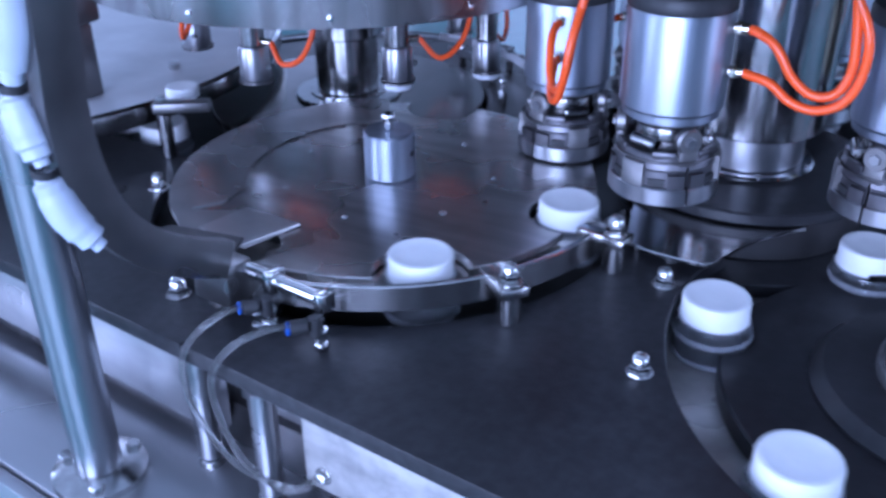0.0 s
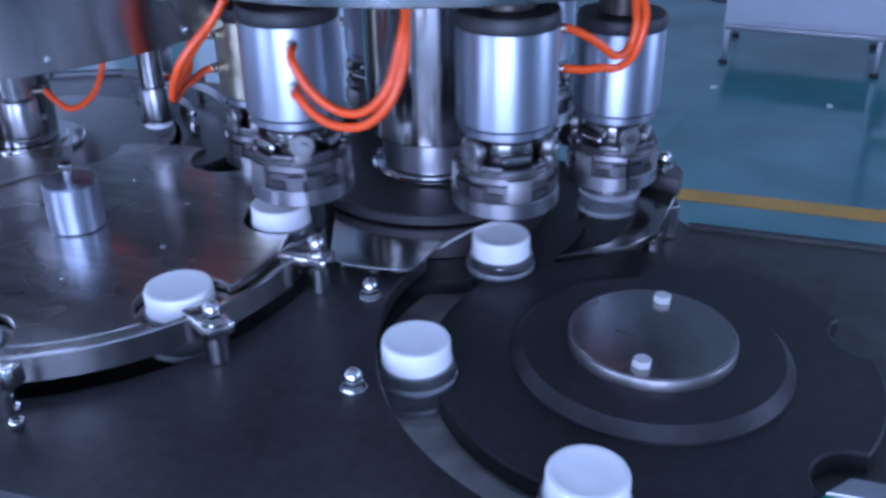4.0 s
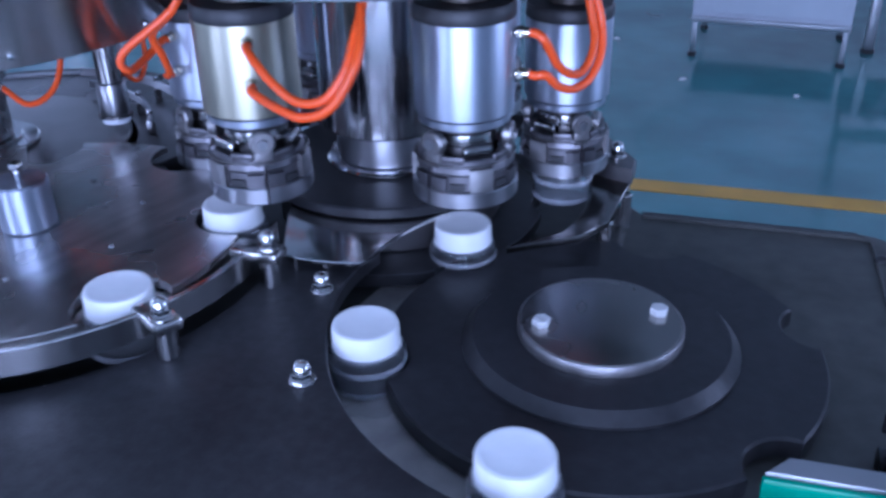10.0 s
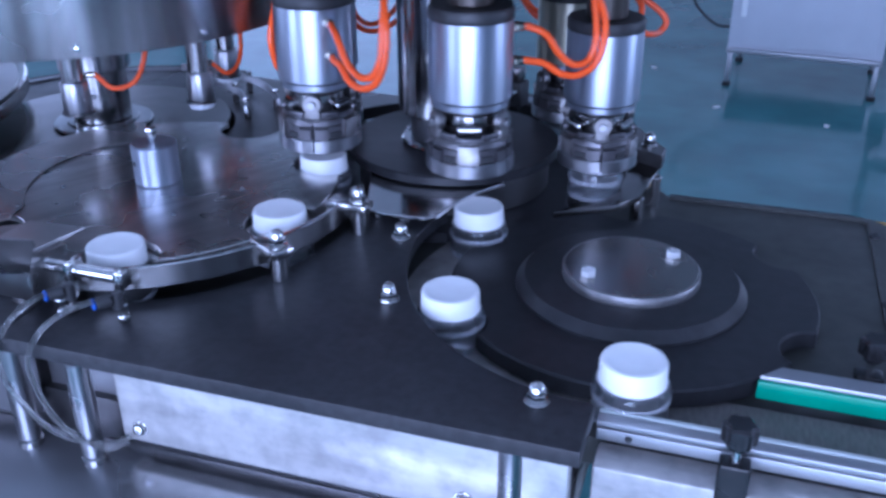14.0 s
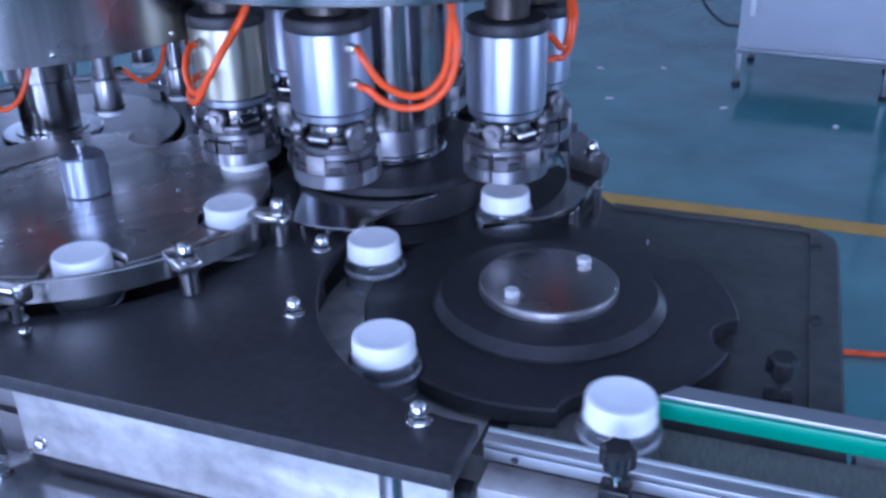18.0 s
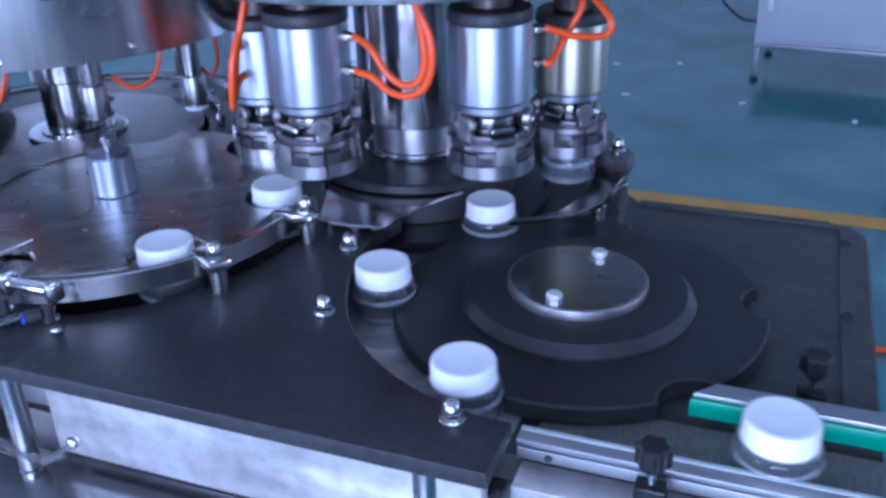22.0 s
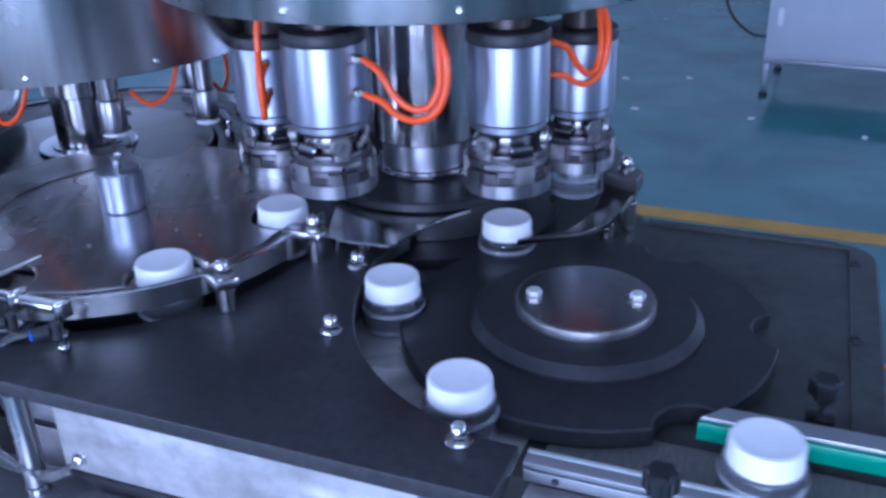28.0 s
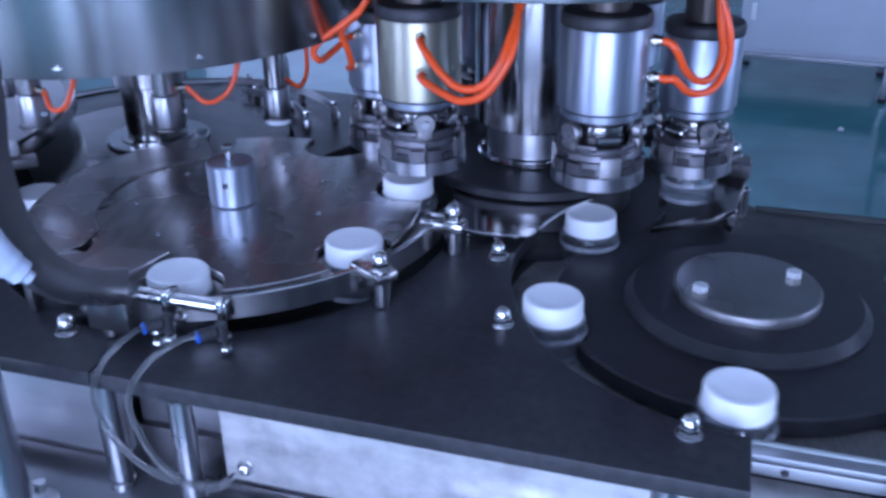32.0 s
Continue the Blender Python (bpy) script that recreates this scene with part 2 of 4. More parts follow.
# panel steel again, darker: a dark reflection is put into its base colour
M_SIDE = material("side_sheet_dark_reflection", (0.40, 0.40, 0.41), 0.34, 0.8, vary=0.15, scale=24, stretch=(0.25, 1, 1), second=(0.34, 0.34, 0.35), second_scale=12, second_amount=0.6)
M_TABLE = material("steel_table_sheet", (0.50, 0.50, 0.51), 0.26, 0.95, vary=0.1, scale=10, stretch=(0.15, 1, 1), second=(0.40, 0.40, 0.41), second_scale=4, second_amount=0.5)
M_PIPE = material("satin_pipe", (0.40, 0.41, 0.43), 0.33, 1.0, vary=0.08, scale=25, stretch=(1, 1, 0.05))
M_ROD = material("dull_rod_steel", (0.34, 0.34, 0.35), 0.30, 1.0, vary=0.1, scale=25, stretch=(1, 1, 0.05))
M_ARM = material("dull_arm_steel", (0.21, 0.205, 0.205), 0.34, 0.9, vary=0.12, scale=20, second=(0.11, 0.10, 0.10), second_scale=6, second_amount=0.5)
M_WHITEHOSE = material("white_loom_sleeve", (0.52, 0.57, 0.66), 0.30, vary=0.05, scale=30)
M_FLOOR = material("green_epoxy_floor", (0.086, 0.226, 0.230), 0.12, vary=0.16, scale=3.0, second=(0.056, 0.165, 0.172), second_scale=1.6, second_amount=0.85, rough_vary=0.05, bump=0.03, bump_scale=10)
M_FLOOR.node_tree.nodes["Principled BSDF"].inputs["IOR"].default_value = 1.6
M_YELLOW = material("worn_yellow_paint", (0.60, 0.32, 0.035), 0.4, vary=0.12, scale=12, second=(0.40, 0.26, 0.05), second_scale=6, second_amount=0.6)
M_CABINET = material("pale_grey_cabinet_paint", (0.60, 0.62, 0.67), 0.35, vary=0.04, scale=6, second=(0.60, 0.62, 0.67), second_scale=1.5, second_amount=0.6)
M_WALL = material("white_wall_paint", (0.72, 0.74, 0.76), 0.7, vary=0.04, scale=3, second=(0.64, 0.66, 0.68), second_scale=0.7, second_amount=0.5)
M_CEIL = material("ceiling_panel_paint", (0.55, 0.56, 0.58), 0.8, vary=0.04, scale=3)
M_PAPER = material("paper_scrap", (0.75, 0.75, 0.74), 0.7, vary=0.05)
M_CABLE = material("black_cable", (0.02, 0.02, 0.022), 0.45, vary=0.1)


# ------------------------------------------------------------------ builders
def link_mesh(name, bm, mat, smooth=True, sharp=38):
    bmesh.ops.recalc_face_normals(bm, faces=bm.faces)
    me = bpy.data.meshes.new(name)
    if smooth:
        lim = radians(sharp)
        for f in bm.faces:
            f.smooth = True
        for e in bm.edges:
            if len(e.link_faces) == 2 and e.calc_face_angle(0) > lim:
                e.smooth = False
    bm.to_mesh(me)
    bm.free()
    me.materials.append(mat)
    return me


def part(name, bm, mat, parent=None, label="", at=None):
    ob = new(name, link_mesh(name, bm, mat))
    if parent is not None:
        ob.parent = parent
    if at is not None:
        ob.matrix_basis = at
    if label:
        tagged(ob, label)
    return ob


def thing(name, at, label, category, group=""):
    ob = new(name)
    ob.empty_display_size = 0.05
    ob.matrix_basis = at
    return tagged(ob, label, category, group)


def solo(name, bm, mat, label, category, group="", kind="", at=None):
    ob = part(name, bm, mat, at=at)
    return tagged(ob, label, category, group, kind)


def lathe(profile, seg=40, bm=None, centre=(0, 0), start=0.0, sweep=360.0):
    """A body turned from (radius, height) pairs round a vertical axis."""
    bm = bm or bmesh.new()
    full = sweep >= 360
    n = seg if full else seg + 1
    rings = []
    for r, z in profile:
        if r < 1e-6 and full:
            rings.append([bm.verts.new((centre[0], centre[1], z))])
        else:
            rings.append([bm.verts.new((centre[0] + r * math.cos(radians(start + sweep * i / seg)), centre[1] + r * math.sin(radians(start + sweep * i / seg)), z)) for i in range(n)])
    for a, b in zip(rings, rings[1:]):
        for i in range(seg):
            j = (i + 1) % n if full else i + 1
            if len(a) == 1 and len(b) == 1:
                continue
            if len(a) == 1:
                bm.faces.new((a[0], b[i], b[j]))
            elif len(b) == 1:
                bm.faces.new((a[i], a[j], b[0]))
            else:
                bm.faces.new((a[i], a[j], b[j], b[i]))
    if not full:
        for k in (0, -1):
            side = [r[k] for r in rings if len(r) > 1]
            if len(side) > 2:
                bm.faces.new(side)
    return bm


def rod(r, z0, z1, seg=32, bev=0.0015, bm=None, centre=(0, 0)):
    b = min(bev, r * 0.4, (z1 - z0) * 0.4)
    return lathe([(0, z0), (r - b, z0), (r, z0 + b), (r, z1 - b), (r - b, z1), (0, z1)], seg, bm, centre)


def prism(pts, z0, z1, bev=0.0, bm=None):
    """An upright slab over a flat outline, its upper rim bevelled."""
    bm = bm or bmesh.new()
    low = [bm.verts.new((x, y, z0)) for x, y in pts]
    n = len(pts)
    if bev:
        area = sum(pts[i][0] * pts[(i + 1) % n][1] - pts[(i + 1) % n][0] * pts[i][1] for i in range(n))
        sgn = 1 if area > 0 else -1
        inn = []
        for i in range(n):
            p, q, s = Vector(pts[i - 1]), Vector(pts[i]), Vector(pts[(i + 1) % n])
            d1, d2 = (q - p).normalized(), (s - q).normalized()
            nrm = Vector((-(d1 + d2).y, (d1 + d2).x))
            nrm = nrm.normalized() * sgn if nrm.length > 1e-6 else Vector((-d1.y, d1.x)) * sgn
            inn.append(q + nrm * bev)
        mid = [bm.verts.new((x, y, z1 - bev)) for x, y in pts]
        top = [bm.verts.new((p.x, p.y, z1)) for p in inn]
        loops = (low, mid, top)
    else:
        loops = (low, [bm.verts.new((x, y, z1)) for x, y in pts])
    for a, b in zip(loops, loops[1:]):
        for i in range(n):
            j = (i + 1) % n
            bm.faces.new((a[i], a[j], b[j], b[i]))
    bm.faces.new(loops[-1])
    bm.faces.new(list(reversed(low)))
    return bm


def block(a, b, bev=0.002, bm=None):
    bm = bm or bmesh.new()
    made = bmesh.ops.create_cube(bm, size=1)["verts"]
    for v in made:
        v.co = Vector([(p + q) / 2 + c * (q - p) for p, q, c in zip(a, b, v.co)])
    if bev:
        edges = list({e for v in made for e in v.link_edges})
        bmesh.ops.bevel(bm, geom=edges, offset=bev, segments=2, affect="EDGES", profile=0.5)
    return bm


def arc(c, r, a0, a1, n=24):
    return [(c[0] + r * math.cos(radians(a0 + (a1 - a0) * i / n)), c[1] + r * math.sin(radians(a0 + (a1 - a0) * i / n))) for i in range(n + 1)]


def smooth_path(pts, steps=8):
    """A flowing line through the given places."""
    p = [Vector(q) for q in pts]
    p = [p[0] * 2 - p[1]] + p + [p[-1] * 2 - p[-2]]
    out = []
    for i in range(1, len(p) - 2):
        for k in range(steps):
            t = k / steps
            out.append(0.5 * ((2 * p[i]) + (p[i + 1] - p[i - 1]) * t + (2 * p[i - 1] - 5 * p[i] + 4 * p[i + 1] - p[i + 2]) * t * t + (3 * p[i] - p[i - 1] - 3 * p[i + 1] + p[i + 2]) * t ** 3))
    out.append(p[-2])
    return out


def tube(pts, r, seg=10, steps=8, bm=None, radii=None, flat=(1, 1)):
    """A round (or flattened) bar along a flowing line."""
    bm = bm or bmesh.new()
    line = smooth_path(pts, steps) if steps else [Vector(q) for q in pts]
    rings, side = [], None
    for i, q in enumerate(line):
        d = (line[min(i + 1, len(line) - 1)] - line[max(i - 1, 0)]).normalized()
        if side is None:
            side = d.orthogonal().normalized()
        side = (side - d * side.dot(d)).normalized()
        up = d.cross(side)
        rr = radii[min(int(i / max(len(line) - 1, 1) * (len(radii) - 1) + 0.5), len(radii) - 1)] if radii else r
        rings.append([bm.verts.new(q + (side * math.cos(2 * math.pi * k / seg) * flat[0] + up * math.sin(2 * math.pi * k / seg) * flat[1]) * rr) for k in range(seg)])
    for a, b in zip(rings, rings[1:]):
        for k in range(seg):
            bm.faces.new((a[k], a[(k + 1) % seg], b[(k + 1) % seg], b[k]))
    bm.faces.new(list(reversed(rings[0])))
    bm.faces.new(rings[-1])
    return bm


def hexagon(r, z0, z1, bm=None, centre=(0, 0)):
    return lathe([(0, z0), (r * 0.94, z0), (r, z0 + 0.001), (r, z1 - 0.001), (r * 0.9, z1), (0, z1)], 6, bm, centre)


def turned(bm, m):
    bmesh.ops.transform(bm, matrix=m, verts=bm.verts)
    return bm


# ------------------------------------------------------------------ the hall
X0, X1, Y0, Y1, H = -6.0, 6.0, -3.0, 9.0, 4.2
tagged(part("floor", block((X0 - 0.2, Y0 - 0.2, -0.15), (X1 + 0.2, Y1 + 0.2, 0.0), 0), M_FLOOR), "glossy blue-green painted epoxy workshop floor", "floor", kind="structure")
tagged(part("ceiling", block((X0 - 0.2, Y0 - 0.2, H), (X1 + 0.2, Y1 + 0.2, H + 0.15), 0), M_CEIL), "plain pale workshop ceiling", "ceiling", kind="structure")


def wall(name, along, at, outward, spans, sill, head):
    """A thick wall with window openings; spans are (centre, width) along it."""
    lo, hi = (X0, X1) if along == "x" else (Y0, Y1)
    bm = bmesh.new()
    d0, d1 = (at, at + 0.18 * outward) if outward > 0 else (at - 0.18, at)

    def slab(a, b, z0, z1):
        if along == "x":
            block((a, d0, z0), (b, d1, z1), 0, bm)
        else:
            block((d0, a, z0), (d1, b, z1), 0, bm)
    edge = lo
    for c, w in sorted(spans):
        slab(edge, c - w / 2, 0, H)
        slab(c - w / 2, c + w / 2, 0, sill)
        slab(c - w / 2, c + w / 2, head, H)
        edge = c + w / 2
    slab(edge, hi, 0, H)
    ob = part(name, bm, M_WALL)
    return tagged(ob, "plain white-painted workshop wall with window openings", "wall", kind="structure")


wall("wall_south", "x", Y0, -1, [(-3.2, 2.0), (0.5, 2.8)], 0.45, 3.05)
wall("wall_north", "x", Y1, 1, [(-4.3, 2.8), (4.2, 1.9)], 0.45, 3.05)
wall("wall_east", "y", X1, 1, [(2.0, 2.3)], 1.1, 3.3)
wall("wall_west", "y", X0, -1, [(1.6, 2.3), (6.8, 2.3)], 1.1, 3.3)

line = thing("floor_marking", pose(0, 0, 0), "worn yellow safety line painted on the green floor", "floor marking")
part("stripe", block((-3.2, 3.292, 0.0), (5.6, 3.390, 0.004), 0), M_YELLOW, line)
line["kind"] = "structure"


def far_cabinet():
    """A pale sheet-metal cabinet on a leg frame, beyond the yellow line."""
    c = thing("sheet_metal_cabinet", pose(0.02, 5.05, 0, 0, 0, -5), "pale grey sheet-metal cabinet on slim castor legs", "cabinet")
    part("body", block((-0.02, 0.03, 0.20), (0.76, 0.60, 0.95), 0.004), M_CABINET, c)
    part("door", block((0.035, 0.012, 0.235), (0.72, 0.030, 0.90), 0.003), M_CABINET, c)
    part("bottom_rail", block((-0.02, 0.0, 0.185), (0.76, 0.05, 0.212), 0.003), M_PROFILE, c, "bright aluminium bottom rail")
    part("top", block((-0.04, -0.02, 0.952), (0.78, 0.62, 0.98), 0.004), M_PROFILE, c)
    part("door_latch", block((0.030, 0.002, 0.385), (0.058, 0.012, 0.475), 0.003), M_CAP, c, "white door latch")
    for x in (0.0, 0.74):
        for y in (0.02, 0.56):
            leg = part("leg", block((x - 0.012, y - 0.012, 0.0225), (x + 0.012, y + 0.012, 0.184), 0.002), M_PROFILE, c)
            part("castor", rod(0.022, 0.0, 0.022, 16, centre=(x, y)), M_RUBBER, leg, "black castor foot")
    return c


far_cabinet()
c2 = thing("machine_housing", pose(0.86, 5.3, 0), "pale ribbed machine housing on a braced leg frame", "machine housing")
part("body", block((0, 0, 0.50), (1.3, 0.9, 1.2), 0.01), M_CABINET, c2)
for i in range(8):
    part("rib", block((0.05 + 0.16 * i, -0.014, 0.54), (0.12 + 0.16 * i, -0.0005, 1.16), 0.004), M_CABINET, c2)
part("skirting", block((0.01, 0.01, 0.42), (1.29, 0.89, 0.498), 0.004), M_RUBBER, c2)
part("rail", block((-0.02, -0.03, 0.355), (1.32, 0.04, 0.418), 0.004), M_PROFILE, c2, "bright aluminium bottom rail")
for x in (0.06, 1.22):
    leg = part("leg", block((x - 0.022, -0.02, 0.022), (x + 0.022, 0.022, 0.3545), 0.003), M_PROFILE, c2)
    part("foot", rod(0.034, 0, 0.0215, 16, centre=(x, 0.0)), M_RUBBER, leg)
    part("sloping_brace", tube([(x + 0.08, -0.52, 0.028), (x + 0.08, -0.26, 0.17), (x + 0.08, -0.02, 0.36)], 0.028, 10), M_PROFILE, c2)
solo("hanging_cable", tube([(0.02, 5.45, 0.72), (-0.10, 5.42, 0.74), (-0.20, 5.28, 0.66), (-0.228, 5.16, 0.54), (-0.205, 5.12, 0.45), (-0.155, 5.10, 0.385), (-0.07, 5.09, 0.325), (0.012, 5.09, 0.318)], 0.008, 8), M_CABLE, "black cable drooping beside the pale cabinet", "cable")
solo("floor_hose", tube([(0.36, 2.38, 0.011), (0.55, 2.42, 0.011), (0.9, 2.47, 0.011), (1.6, 2.5, 0.011), (2.4, 2.45, 0.011)], 0.009, 8), M_ORANGE, "thin orange air hose lying on the floor", "hose")
for i, (x, y) in enumerate(((-0.592, 4.646), (-0.003, 4.647), (0.526, 4.504), (-0.40, 5.3), (-0.75, 5.2))):
    bm = prism([(-0.022, -0.010), (0.004, -0.014), (0.024, 0.0), (0.010, 0.013), (-0.016, 0.011)], 0.0, 0.006, 0.001)
    solo("paper_scrap", bm, M_PAPER, "small white paper scrap lying on the floor", "scrap", "floor scraps", at=pose(x, y, 0, 0, 0, 40 * i))

# ------------------------------------------------------------------ machine base, deck and plates
base = thing("steel_cabinet", pose(0, 0, 0), "stainless steel machine cabinet with a flat sheet table", "machine cabinet")
part("cabinet_body", block((-2.0, 0.40, 0.09), (-0.12, 1.28, 0.835), 0.004), M_PANEL, base)
part("table_top", block((-2.05, 0.335, 0.837), (-0.02, 1.12, Z_TABLE), 0.005), M_TABLE, base, "reflective stainless table sheet")
part("table_lip", block((-2.05, 0.318, 0.60), (-0.02, 0.333, Z_TABLE - 0.004), 0.004), M_TABLE, base)
for x in (-1.85, -0.95, -0.15):
    for y in (0.5, 1.2):
        f = part("foot", rod(0.045, 0.0, 0.02, 24, centre=(x, y)), M_RUBBER, base)
        part("spindle", rod(0.014, 0.02, 0.089, 16, centre=(x, y)), M_CHROME, f)
part("rear_table", block((-2.05, 1.121, 0.837), (-0.12, 1.30, Z_TABLE), 0.005), M_TABLE, base)
part("rear_deck_box", block((-2.0, 1.101, Z_TABLE + 0.001), (-0.16, 1.28, 0.911), 0.002), M_DARKSTEEL, base)
# inner box that carries the deck, with the bright front panel
part("deck_box", block((-2.0, 0.49, Z_TABLE + 0.001), (0.0, 1.10, 0.911), 0.002), M_DARKSTEEL, base)
front = part("front_sheet", block((-0.487, 0.466, 0.884), (0.0, 0.486, 0.9870), 0.003), M_PANEL, base, "bright scratched sheet-steel panel")
part("return_edge", block((-0.487, 0.4865, 0.884), (-0.475, 0.60, 0.9870), 0.002), M_PANEL, front)
part("side_sheet", block((-1.95, 0.466, 0.884), (-0.604, 0.486, 0.9870), 0.003), M_SIDE, base, "bright sheet-steel panel")
part("recessed_sheet", block((-0.6035, 0.500, 0.884), (-0.4875, 0.512, 0.9870), 0.002), M_SIDE, base)


def dome_bolt(at, label="polished dome-head screw in the steel panel", group="panel screws"):
    c = thing("panel_screw", at, label, "screw", group)
    part("dome", lathe([(0, 0), (0.0075, 0), (0.0072, 0.003), (0.005, 0.0055), (0, 0.0065)], 16), M_CHROME, c)
    part("washer", rod(0.0095, -0.0015, -0.0001, 18, 0.0003), M_STEEL, c)
    return c


for x, z in ((-0.463, 0.903), (-0.10, 0.903)):
    dome_bolt(pose(x, 0.4645, z, 90, 0, 0))


def support_rod(x, y):
    c = thing("support_rod", pose(x, y, Z_TABLE), "round steel support rod between table and plate", "rod", "plate supports")
    part("shaft", rod(0.0125, 0.011, 0.1320, 24), M_ROD, c)
    part("foot_collar", rod(0.0136, 0.0, 0.0105, 24), M_COLUMN, c)
    return c


support_rod(-0.607, 0.456)
support_rod(-0.519, 0.4525)
support_rod(-0.055, 0.470)
support_rod(-1.15, 0.470)

# the deck, lower than the plate, seen beside and round the star wheel
deck = thing("machine_deck", pose(0, 0, 0), "dark grey steel deck with a raised rim", "deck")
outline = [(-1.95, 0.545)] + [(0.338, 0.545), (0.338, 1.118)] + arc((0.288, 1.118), 0.05, 0, 90, 6)[1:] + [(0.02, 1.168), (-0.09, 1.30), (-0.16, 1.34), (-1.10, 1.34), (-1.24, 1.20), (-1.95, 1.20)]
part("deck_sheet", prism(outline, 0.912, Z_DECK), M_DECK, deck)
strip = [(0.302, 0.70), (0.336, 0.70), (0.336, 1.118)] + arc((0.288, 1.118), 0.048, 0, 90, 8)[1:] + [(0.02, 1.166), (0.02, 1.157), (0.286, 1.157)] + arc((0.286, 1.141), 0.016, 90, 0, 5)[1:]
part("rim", prism(strip, Z_DECK + 0.0005, Z_DECK + 0.0050, 0.0015), M_DECK, deck, "raised flat dark rim strip")
part("rear_lip", prism([(0.02, 1.1675), (0.288, 1.1675), (0.288, 1.1715), (0.02, 1.1715)], 0.930, Z_DECK + 0.004, 0.001), M_RUBBER, deck, "black edge strip")
for x, y in ((0.308, 1.10), (0.308, 0.90)):
    b = part("deck_bolt", lathe([(0, Z_DECK + 0.0052), (0.0085, Z_DECK + 0.0052), (0.0080, Z_DECK + 0.0085), (0.0040, Z_DECK + 0.0095), (0.0036, Z_DECK + 0.0075), (0, Z_DECK + 0.0075)], 20, centre=(x, y)), M_RUBBER, deck, "black socket screw")

side = thing("side_cabinet", pose(0, 0, 0), "steel side cabinet under the outfeed deck", "machine base")
part("wall", block((0.03, 0.66, 0.09), (0.325, 1.15, 0.911), 0.003), M_PANEL, side)

# the black plate with arcs cut for the wheels
def cut_r(a):
    return 0.270 + 0.023 * min(1, max(0, (a + 155) / 60))


plate_pts = [(0.012, 0.443), (0.012, 0.519)] + [(S[0] + cut_r(a) * math.cos(radians(a)), S[1] + cut_r(a) * math.sin(radians(a))) for a in range(-92, -198, -3)] + [(-0.300, 0.881), (-0.358, 0.879)] + arc(L, 0.285, 12, -168, 40) + [(-0.97, 0.745), (-1.95, 0.745), (-1.95, 0.443)]
split = -0.611
plate = thing("black_plate", pose(0, 0, 0), "thick black machined plastic plate with wheel cut-outs", "plate")


def clip(pts, x, keep_right):
    out = []
    n = len(pts)
    for i in range(n):
        p, q = pts[i], pts[(i + 1) % n]
        pin = p[0] >= x if keep_right else p[0] <= x
        qin = q[0] >= x if keep_right else q[0] <= x
        if pin:
            out.append(p)
        if pin != qin:
            f = (x - p[0]) / (q[0] - p[0])
            out.append((x, p[1] + f * (q[1] - p[1])))
    return out


part("right_slab", prism(clip(plate_pts, split + 0.0008, True), 0.9875, Z_PLATE, 0.0015), M_PLATE, plate)
part("left_slab", prism(clip(plate_pts, split - 0.0008, False), 0.9875, Z_PLATE, 0.0015), M_PLATE, plate)
part("spacer", block((-0.20, 0.55, Z_DECK + 0.0005), (-0.16, 0.59, 0.987), 0.001), M_DARKSTEEL, plate)
part("spacer", block((-0.30, 0.74, Z_DECK + 0.0005), (-0.27, 0.77, 0.987), 0.001), M_DARKSTEEL, plate)

# the plate behind the turrets
rear = thing("rear_plate", pose(0, 0, 0), "dark steel rear plate beneath both turrets", "plate")
back_t, back_u = arc(T, 0.325, 48, 125, 20), arc(U, 0.355, 78, 172, 24)
slab = back_t + back_u + [(-1.94, 1.085), (-1.94, 0.93), (-1.17, 0.93)] + arc(U, 0.214, 205, -5, 30) + [(-0.63, 1.058), (-0.602, 1.125)] + arc(T, 0.285, 150, 66, 14)
part("slab", prism(slab, 0.982, Z_PLATE, 0.0015), M_REAR, rear)
for c, r, a0, a1, lip in ((T, 0.325, 50, 124, 0.028), (U, 0.355, 79, 171, 0.012)):
    part("black_skirt", prism(arc(c, r + 0.024, a0, a1, 30) + list(reversed(arc(c, r + 0.0015, a0, a1, 30))), 0.950, 1.0050, 0.001), M_RUBBER, rear, "black plastic edge strip")
    part("bright_lip", prism(arc(c, r + 0.0010, a0, a1, 30) + list(reversed(arc(c, r - lip, a0, a1, 30))), Z_PLATE + 0.0003, Z_PLATE + 0.0032, 0.0008), M_FOOT, rear, "bright steel edge lip")
part("packing_strip", block((-1.2, 1.25, Z_DECK + 0.0005), (-0.2, 1.27, 0.981), 0.001), M_DARKSTEEL, rear)


def acorn_nut(at, z, washer=True, group="plate nuts", label="polished steel acorn nut with washer on the black plate"):
    c = thing("acorn_nut", pose(at[0], at[1], z, 0, 0, random.uniform(0, 60)), label, "nut", group)
    part("washer", rod(0.0125, 0.0, 0.002, 24, 0.0004), M_STEEL, c)
    part("hex_body", hexagon(0.0098, 0.0022, 0.0105), M_CHROME, c)
    part("dome", lathe([(0.0086, 0.0106), (0.0082, 0.0150), (0.0062, 0.0188), (0.0032, 0.0207), (0, 0.0212)], 20), M_CHROME, c)
    return c


for at in ((-0.242, 0.643), (-0.284, 0.795), (-0.041, 0.506), (-0.680, 0.503), (-0.895, 0.660), (-1.20, 0.52)):
    acorn_nut(at, Z_PLATE)


